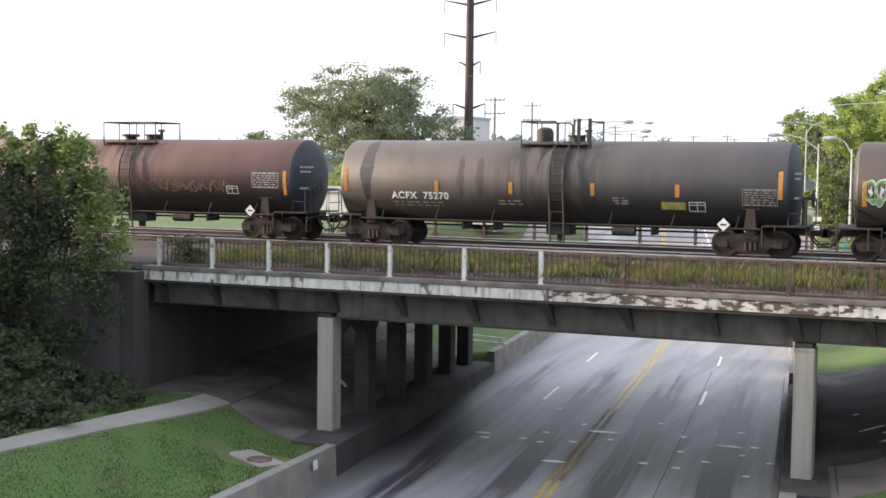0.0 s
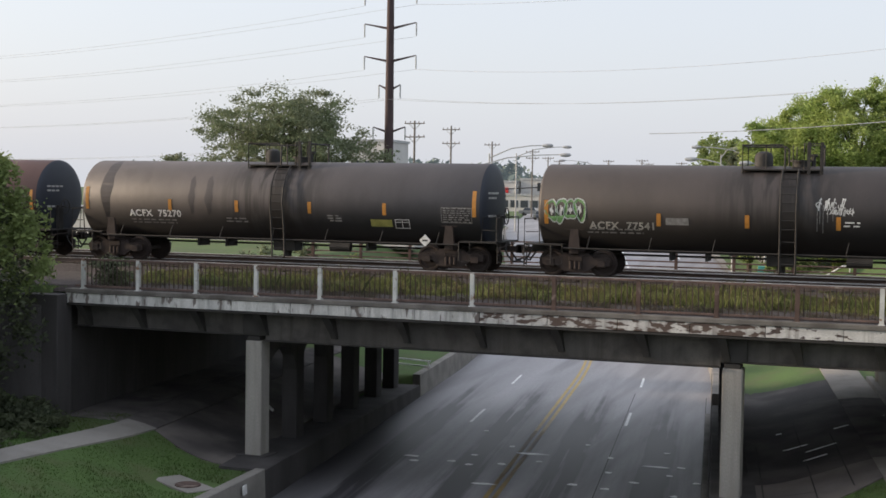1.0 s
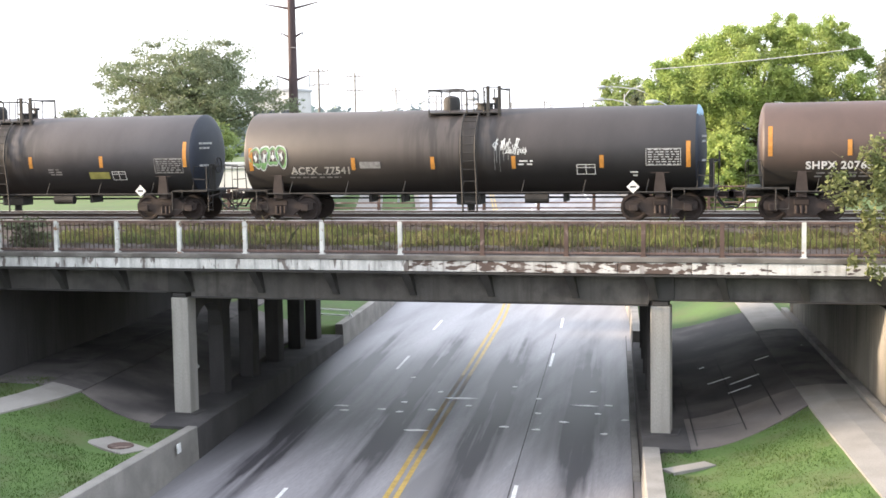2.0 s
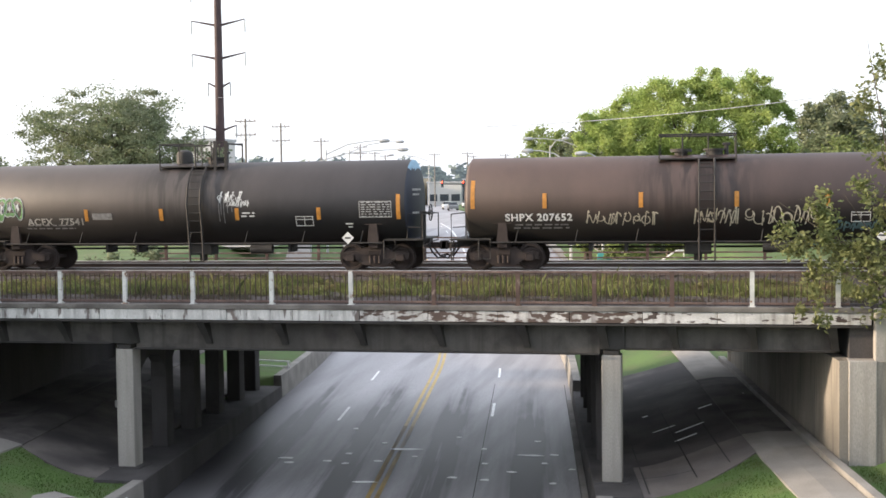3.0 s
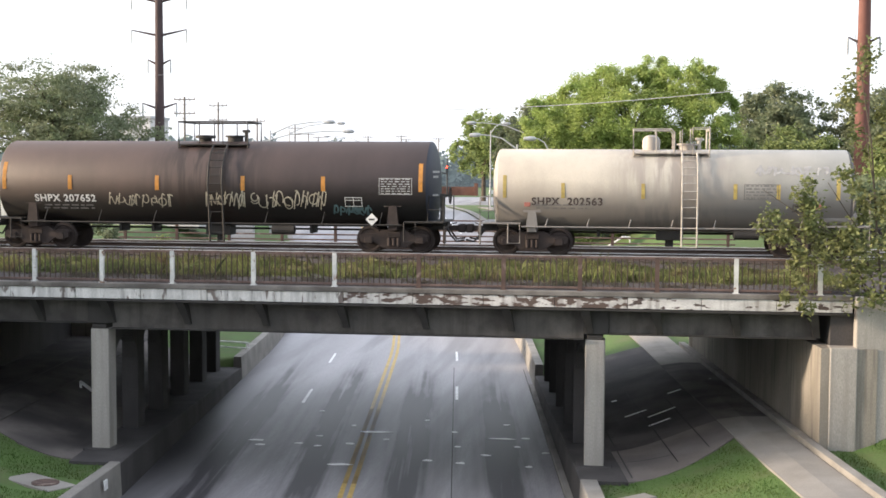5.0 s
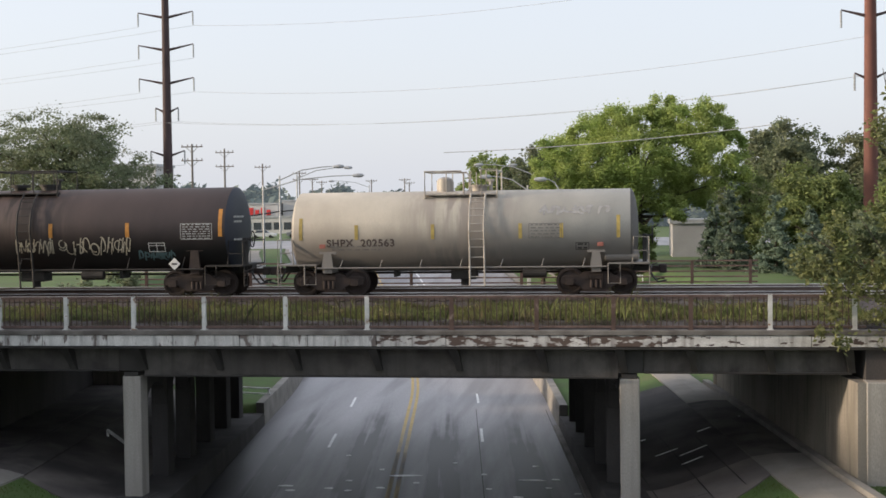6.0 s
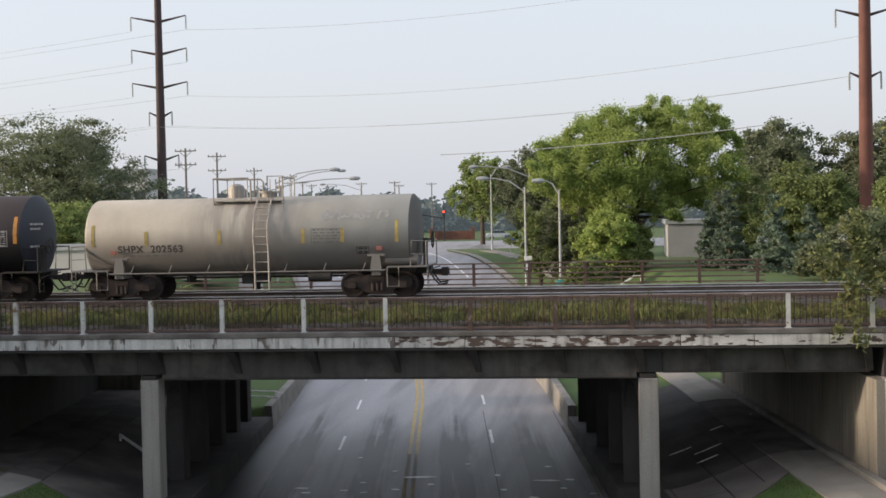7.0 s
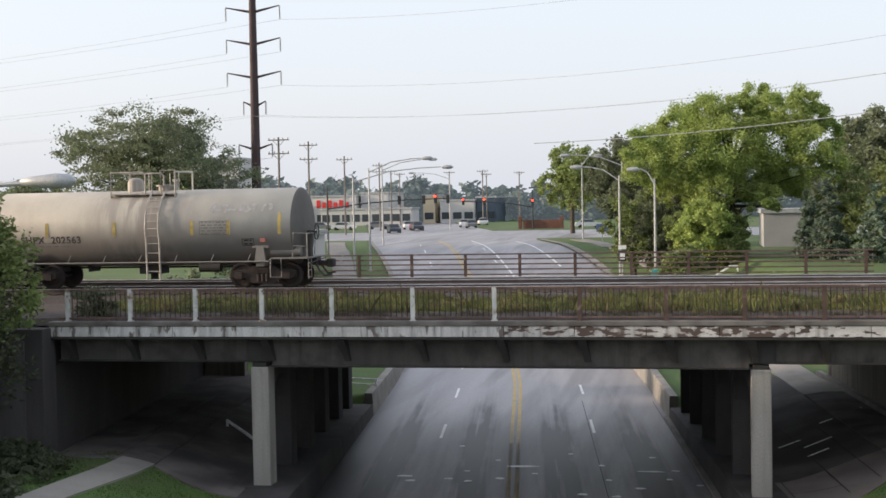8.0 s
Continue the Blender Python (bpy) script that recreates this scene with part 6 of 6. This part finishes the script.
def steel_pole(x, y, z, top, arms, r0=0.55):
    p = empty("transmission_pole", pose(x, y, z), "tall rust-brown steel transmission pole with side arms", "power pole", "transmission poles")
    bm = B()
    add_tube(bm, [(0, 0, -0.5), (0, 0, top)], r0, 12, r0 * 0.6)
    part("pole", bm, M["pole_rust"] if r0 < 0.6 else M["pole_red"], p, smooth=True)
    for zz, w in arms:
        bm = B()
        for s in (-1, 1):
            add_tube(bm, [(0, 0, zz - 0.35), (s * w, 0, zz + 0.25)], 0.16, 6, 0.06)
        part("crossarm", bm, M["pole_rust"], p)
        for s in (-1, 1):
            bm = B()
            add_lathe(bm, [(zz + 0.2 - 0.12 * k, 0.10 if k % 2 else 0.05) for k in range(12)], "z", 8, (s * w, 0, 0))
            part("insulator", bm, M["galv"], p)
    return p


ARMS = [(24.9, 2.9), (21.6, 2.9), (18.2, 2.9), (15.2, 1.2), (10.8, 1.8)]
steel_pole(-33.9, 91, 4, 30, ARMS)
steel_pole(31.2, 68, 4, 30, [(19.5, 2.2), (14.6, 1.2), (24, 2.2)], 0.62)


def wire(name, pts, sag, r=0.02, label="thin dark overhead power cable"):
    bm = B()
    for a, b in zip(pts, pts[1:]):
        a, b = Vector(a), Vector(b)
        add_tube(bm, [a.lerp(b, t / 14) - Vector((0, 0, sag * 4 * (t / 14) * (1 - t / 14))) for t in range(15)], r, 4, cap=False)
    return thing(name, bm, M["cable"], label, "cable", "overhead cables")


for k, (zz, w) in enumerate(ARMS):
    for s in (-1, 1):
        pts = [(-150, 132 + s, 2.5 + zz), (-33.9 + s * w, 91, 4 + zz - 1.2)]
        if (k, s) in ((0, 1), (2, 1), (3, -1), (3, 1)):
            pts += [(31.2, 68, 4 + zz - 0.5)]
        wire("overhead_cable", pts, 1.6, 0.014)
wire("overhead_cable", [(-2, 66, 13.2), (23, 62, 14.6)], 0.3, 0.03)


def timber_pole(x, y, top, arm_z):
    p = empty("utility_pole", pose(x, y, 4), "grey timber utility pole with crossarms", "power pole", "timber utility poles")
    bm = B()
    add_tube(bm, [(0, 0, -0.3), (0, 0, top)], 0.16, 8, 0.11)
    part("pole", bm, M["wood_pole"], p)
    for zz in arm_z:
        bm = B()
        add_box(bm, -1.2, 1.2, -0.06, 0.06, zz - 0.06, zz + 0.06)
        add_tube(bm, [(-0.7, 0, zz), (0, 0, zz - 0.7)], 0.03, 5)
        add_tube(bm, [(0.7, 0, zz), (0, 0, zz - 0.7)], 0.03, 5)
        for k in (-1.1, -0.5, 0.5, 1.1):
            add_tube(bm, [(k, 0, zz + 0.06), (k, 0, zz + 0.25)], 0.05, 6)
        part("crossarm", bm, M["wood_pole"], p)


timber_pole(-34.4, 100, 12.2, (11.9, 10.4))
timber_pole(-38.3, 124, 12.9, (12.4, 10.6))
timber_pole(-40.7, 150, 11.9, (11.4,))
timber_pole(-44, 185, 12.0, (11.5, 10.4))
for x, y in ((-49, 215), (-53, 240), (-41, 235), (-37, 260), (-33, 230), (-28, 250)):
    timber_pole(x, y, 11.5, (11.2,))


def lamp_post(x, y, z, top, reach, name="street_lamp"):
    p = empty(name, pose(x, y, z), "grey steel street lamp with a long curved arm", "street lamp", "street lamps")
    bm = B()
    add_tube(bm, [(0, 0, -0.1), (0, 0, top)], 0.11, 8, 0.07)
    part("pole", bm, M["galv"], p)
    bm = B()
    add_tube(bm, [(0, 0, top - 0.4), (reach * 0.4, 0, top + 0.45), (reach * 0.75, 0, top + 0.7), (reach, 0, top + 0.75)], 0.06, 6, 0.045)
    part("arm", bm, M["galv"], p)
    bm = B()
    s = 1 if reach > 0 else -1
    add_lathe(bm, [(-0.5, 0.03), (-0.42, 0.13), (0, 0.18), (0.35, 0.15), (0.5, 0.03)], "x", 12, (reach + s * 0.35, 0, top + 0.72))
    part("lamp_head", bm, M["galv"], p, smooth=True)
    return p


lamp_post(-18.55, 72, 2.2, 8.75, 8.0)
lamp_post(-17.9, 75, 2.6, 9.25, 5.0)
lamp_post(-24.0, 105, 4.0, 8.8, 5.5)
lamp_post(4.65, 66, ground_z(4.65, 66), 10.5 - ground_z(4.65, 66), -3.0)
lamp_post(7.55, 61, ground_z(7.55, 61), 10.1 - ground_z(7.55, 61), -1.2)
lamp_post(3.4, 92.6, 3.8, 8.6, -5.2)
lamp_post(-2.2, 112, 4.0, 9.0, 1.5)
lamp_post(-29, 172, 4.0, 9.0, -6)


def near_lamp():
    """The street lamp that reaches into view beside the bridge."""
    p = empty("street_lamp", pose(-4.6, -19, 1.2), "pale grey cobra-head street lamp close to the bridge", "street lamp", "street lamps")
    bm = B()
    add_tube(bm, [(0, 0, -0.2), (0, 0, 6.2), (0.5, 0, 7.2), (2.5, 0, 7.62), (5.4, 0, 7.74)], 0.09, 8, 0.035)
    part("pole", bm, M["galv"], p)
    bm = B()
    add_lathe(bm, [(-0.46, 0.02), (-0.42, 0.06), (-0.2, 0.085), (0.1, 0.115), (0.34, 0.10), (0.44, 0.02)], "x", 16, (5.75, 0, 7.76))
    part("lamp_head", bm, M["galv"], p, smooth=True)


M["lens_red"] = mat("lit red signal", (0.6, 0.02, 0.01), 0.4, bump=0)
M["lens_red"].node_tree.nodes["Principled BSDF"].inputs["Emission Color"].default_value = (1.0, 0.05, 0.02, 1)
M["lens_red"].node_tree.nodes["Principled BSDF"].inputs["Emission Strength"].default_value = 6.0


def signal_head(x, y, z, lit, parent):
    bm = B()
    add_box(bm, x - 0.2, x + 0.2, y - 0.15, y + 0.15, z - 0.55, z + 0.55, bevel=0.04)
    hd = part("signal_head", bm, M["signal_black"], parent, "black three-lamp traffic signal")
    for k in range(3):
        bm = B()
        add_tube(bm, [(x, y - 0.15, z + 0.34 - 0.34 * k), (x, y - 0.19, z + 0.34 - 0.34 * k)], 0.14, 12)
        part("signal_lens", bm, M["lens_red"] if lit and k == 0 else M["glass_far"], hd, "lit red lens" if lit and k == 0 else "dark lens")


def signal_mast(x, y, top, reach, heads):
    p = empty("traffic_signal", pose(x, y, 4.0), "dark traffic signal mast with lamps on a long arm", "traffic signal", "traffic signals")
    bm = B()
    add_tube(bm, [(0, 0, -0.1), (0, 0, top + 1.8)], 0.14, 8, 0.1)
    part("mast", bm, M["signal_black"], p)
    bm = B()
    add_tube(bm, [(0, 0, top - 1.0), (reach * 0.3, 0, top - 0.35), (reach * 0.65, 0, top), (reach, 0, top + 0.1)], 0.1, 8, 0.06)
    part("arm", bm, M["signal_black"], p)
    for f, dz, lit in heads:
        signal_head(reach * f, -0.12, top - 0.05 + dz, lit, p)


signal_mast(-36.2, 125, 5.15, 16.2, ((0.59, 0.02, False), (0.786, 0.05, False), (0.881, 0.1, True), (0.98, 0.05, False)))
signal_mast(-15.4, 172, 4.75, -11.6, ((0.0, -0.2, True), (0.68, 0.1, True), (0.98, 0.15, True)))
near_lamp()

# ---- signs and small things beyond the bridge ----
M["sign_blue"] = mat("blue sign", (0.10, 0.16, 0.45), 0.5, scale=3, bump=0)
M["sign_teal"] = mat("teal utility box", (0.05, 0.28, 0.28), 0.6, scale=3)


def road_sign(x, y, z, cz, w, h2, face, label, plate=False):
    p = empty("road_sign", pose(x, y, z), label, "road sign")
    bm = B()
    add_tube(bm, [(0, 0.04, -0.2), (0, 0.04, cz + h2 / 2)], 0.04, 6)
    part("post", bm, M["galv"], p)
    bm = B()
    add_box(bm, -w / 2, w / 2, -0.02, 0.0, cz - h2 / 2, cz + h2 / 2, bevel=0.006)
    part("panel", bm, face, p)
    if plate:
        bm = B()
        add_box(bm, -w * 0.3, w * 0.3, -0.03, -0.022, cz - h2 * 0.32, cz + h2 * 0.32)
        part("panel_shape", bm, M["white_line"], p, "plain white shape on the sign")
        bm = B()
        add_box(bm, -w / 2, w / 2, -0.02, 0.0, cz + h2 * 0.6, cz + h2 * 0.95, bevel=0.006)
        part("top_plate", bm, M["white_line"], p, "small white plate above the sign")


road_sign(1.0, 98, 4.0, 1.75, 1.2, 0.8, M["sign_blue"], "small blue sign on a steel post")
road_sign(4.93, 64, ground_z(4.93, 64), 2.5, 0.62, 0.85, M["signal_black"], "dark square sign with a white shape on a post", True)
bm = B()
add_box(bm, 7.35, 8.4, 58.0, 58.5, 2.9, 3.5, bevel=0.05)
thing("utility_box", bm, M["sign_teal"], "low teal utility box by the footpath", "utility box")
hr = empty("stair_handrail", pose(11.6, 60, ground_z(11.6, 60)), "white slanted stair handrail on the grass bank", "handrail")
for dy in (0, 1.2):
    bm = B()
    add_tube(bm, [(-0.2, dy, -0.1), (0, dy, 0.25), (1.4, dy, 1.15), (1.9, dy, 1.15), (1.9, dy, 0.0)], 0.05, 6)
    part("rail_bar", bm, M["white_line"], hr)
fp = empty("flagpole", pose(39.4, 100, 4), "thin flagpole with a striped red and white flag", "flagpole")
bm = B()
add_tube(bm, [(0, 0, 0), (0, 0, 9.0)], 0.06, 6)
part("pole", bm, M["galv"], fp)
for k in range(4):
    bm = B()
    add_box(bm, 0.08, 1.5, -0.02, 0.02, 7.4 + 0.35 * k, 7.75 + 0.35 * k)
    part("flag_stripe", bm, M["faded_red"] if k % 2 == 0 else M["white_line"], fp)
bm = B()
add_box(bm, -0.012, 0.03, -0.13, 0.13, -0.13, 0.13, m=pose(sk(-1.2, -3.4) + 0.06, -3.4, -0.04, 0, -3, 7.3), bevel=0.004)
thing("wall_plate", bm, M["white_line"], "small square white plate on the retaining wall", "plate")
gr = empty("guard_rail", pose(-5.9, 21, ground_z(-5.9, 21) - 0.2), "low white two-bar guard rail on the grass beyond the bridge", "guard rail")
for zz in (0.75, 0.5):
    bm = B()
    add_tube(bm, [(0, 0, zz), (1.9, 0.3, zz - 0.12)], 0.04, 6)
    part("rail_bar", bm, M["white_line"], gr)
for xx in (0.05, 1.8):
    bm = B()
    add_tube(bm, [(xx, 0.15 * xx, -0.4), (xx, 0.15 * xx, 0.72 - 0.05 * xx)], 0.04, 6)
    part("post", bm, M["white_line"], gr)
PIPE = ((-6.3, 7.85, 0.78), (-5.0, 6.9, 0.32))
pr = empty("pipe_rail", pose(PIPE[0][0], PIPE[0][1], PIPE[0][2]), "bent white pipe rail leaning behind the columns", "pipe rail")
bm = B()
add_tube(bm, [(0, 0, 0), tuple(b - a for a, b in zip(PIPE[0], PIPE[1]))], 0.055, 8)
part("pipe", bm, M["white_line"], pr)
bm = B()
add_tube(bm, [(0, 0, 0.02), (0, 0, -0.5)], 0.05, 8)
part("post", bm, M["white_line"], pr)

# ---- far buildings and cars ----


def building(x0, x1, y, dep, hgt, wall, label, rows, cols, sign=None, name="building"):
    b = empty(name, pose(x0, y, 4), label, "building")
    w = x1 - x0
    bm = B()
    add_box(bm, 0, w, 0, dep, -0.3, hgt, bevel=0.05)
    part("wall", bm, wall, b)
    bm = B()
    add_box(bm, -0.2, w + 0.2, -0.2, dep + 0.2, hgt, hgt + 0.4)
    part("roof", bm, M["galv"], b)
    for r in range(rows):
        for c in range(cols):
            bm = B()
            xa = w * (c + 0.12) / cols
            add_box(bm, xa, xa + w * 0.76 / cols, -0.06, 0.05, 1.0 + r * 3.2, 2.6 + r * 3.2)
            part("window", bm, M["glass_far"], b)
    if sign:
        for k in range(sign[2]):
            bm = B()
            xa = sign[0] + (sign[1] - sign[0]) * k / sign[2]
            add_box(bm, xa, xa + (sign[1] - sign[0]) / sign[2] * 0.7, -0.2, -0.02, hgt - 2.4, hgt - 0.7 - 0.5 * (k % 2), bevel=0.05)
            part("sign_shape", bm, M["red_sign"], b, "plain red sign shape")
    return b


building(-78.5, -65.5, 250, 20, 6.6, M["far_wall"], "pale shop front with a red sign", 1, 4, (3.6, 11.6, 6))
building(-65.0, -58.5, 252, 16, 7.2, M["far_wall"], "tall pale entrance block of the shop", 1, 2)
building(-71.0, -50.5, 240, 8, 3.6, M["far_wall"], "long low pale shop wing with dark windows", 1, 9)
building(-52.5, -49.7, 262, 10, 6.4, M["cream_wall"], "narrow cream-coloured shop block", 1, 1)
building(-48.4, -40.3, 262, 16, 5.2, M["far_wall"], "pale box-shaped shop building", 1, 3)
building(-40.2, -35.5, 264, 16, 5.8, M["blue_wall"], "dark blue-grey glazed building", 1, 2)
building(-100, -79, 245, 20, 5.0, M["far_wall"], "low pale building beyond a car park", 1, 5)
building(-66, -59, 155, 8, 12, M["far_wall"], "distant pale tower block", 3, 3)
building(16.6, 22.2, 86, 8, 3.1, M["grey_siding"], "grey plain-walled house half hidden by trees", 0, 0, name="house")
building(-60, -20, 62, 6, 2.2, M["far_wall"], "long low pale building beyond the tracks", 0, 0, name="shed")
bm = B()
add_box(bm, -17.8, -11.7, 178, 178.3, 3.9, 5.6)
thing("brick_wall", bm, M["brick_red"], "red brick wall at the far corner of the crossing", "wall", kind="structure")
for x in (-18.2, -11.3):
    bm = B()
    add_box(bm, x - 0.3, x + 0.3, 177.2, 177.8, 3.9, 6.2, bevel=0.05)
    thing("brick_pillar", bm, M["brick_red"], "red brick pillar by the crossing", "pillar", "brick pillars")

CAR_PAINT = {"white": mat("white car paint", (0.7, 0.7, 0.7), 0.3, vary=0.05, bump=0), "grey": mat("grey car paint", (0.2, 0.21, 0.22), 0.3, vary=0.05, bump=0), "dark": mat("dark car paint", (0.05, 0.055, 0.07), 0.3, vary=0.05, bump=0), "red": mat("dark red car paint", (0.2, 0.04, 0.04), 0.3, vary=0.05, bump=0)}
M["tyre"] = mat("tyre rubber", (0.03, 0.03, 0.03), 0.9, bump=0)


def motor_car(x, y, yaw, paint, tall=1.45):
    c = empty("car", pose(x, y, 4.1, 0, 0, yaw), paint + " car stopped near the crossing", "car", "cars at the crossing")
    bm = B()
    prof = [(-2.2, 0.35), (-2.25, 0.75), (-2.1, 0.95), (-1.3, 1.0), (1.2, 0.98), (2.05, 0.85), (2.2, 0.6), (2.15, 0.35)]
    rings = [[bm.verts.new((px, py, pz)) for px, pz in prof] for py in (-0.88, 0.88)]
    bm.faces.new(rings[0])
    bm.faces.new(rings[1][::-1])
    for i in range(8):
        k = (i + 1) % 8
        bm.faces.new((rings[0][i], rings[0][k], rings[1][k], rings[1][i]))
    part("body", bm, CAR_PAINT[paint], c)
    bm = B()
    v = add_box(bm, -1.5, 0.9, -0.78, 0.78, 0.98, tall)
    for a in v[4:]:
        a.co.x = a.co.x * 0.72 - 0.1
        a.co.y *= 0.85
    part("cabin", bm, M["glass_far"], c, "dark glazed cabin")
    bm = B()
    add_box(bm, -1.2, 0.5, -0.66, 0.66, tall, tall + 0.04, bevel=0.015)
    part("roof", bm, CAR_PAINT[paint], c)
    for wx in (-1.35, 1.35):
        for wy in (-0.8, 0.8):
            bm = B()
            add_lathe(bm, [(-0.1, 0.2), (-0.1, 0.31), (0.1, 0.31), (0.1, 0.2)], "y", 16, (wx, wy, 0.31))
            part("wheel", bm, M["tyre"], c)


for x, y, yaw, p in ((-35.2, 158, -70, "dark"), (-35.8, 178, -72, "dark"), (-37.5, 184, -72, "red"), (-40, 190, -72, "white"), (-29.5, 195, 105, "grey"), (-32.5, 205, 105, "white"), (-31.8, 222, 105, "white"), (-7, 179, 10, "white"), (-52, 190, 5, "white"), (-58, 196, 5, "grey"), (-47, 196, 5, "grey")):
    motor_car(x, y, yaw, p)


def motions():
    for c in CARS:
        m = c.matrix_basis.copy()
        walk(c, [(k / 2, Matrix.Translation((-SPEED * k / 2, 0, 0)) @ m) for k in range(17)])
    turn = SPEED / 0.4575
    n = int(8 * turn / radians(80)) + 1
    for w, dx in AXLES:
        walk(w, [(8 * i / n, pose(dx, 0, 0.4575, 0, -math.degrees(turn * 8 * i / n), 0)) for i in range(n + 1)])


motions()
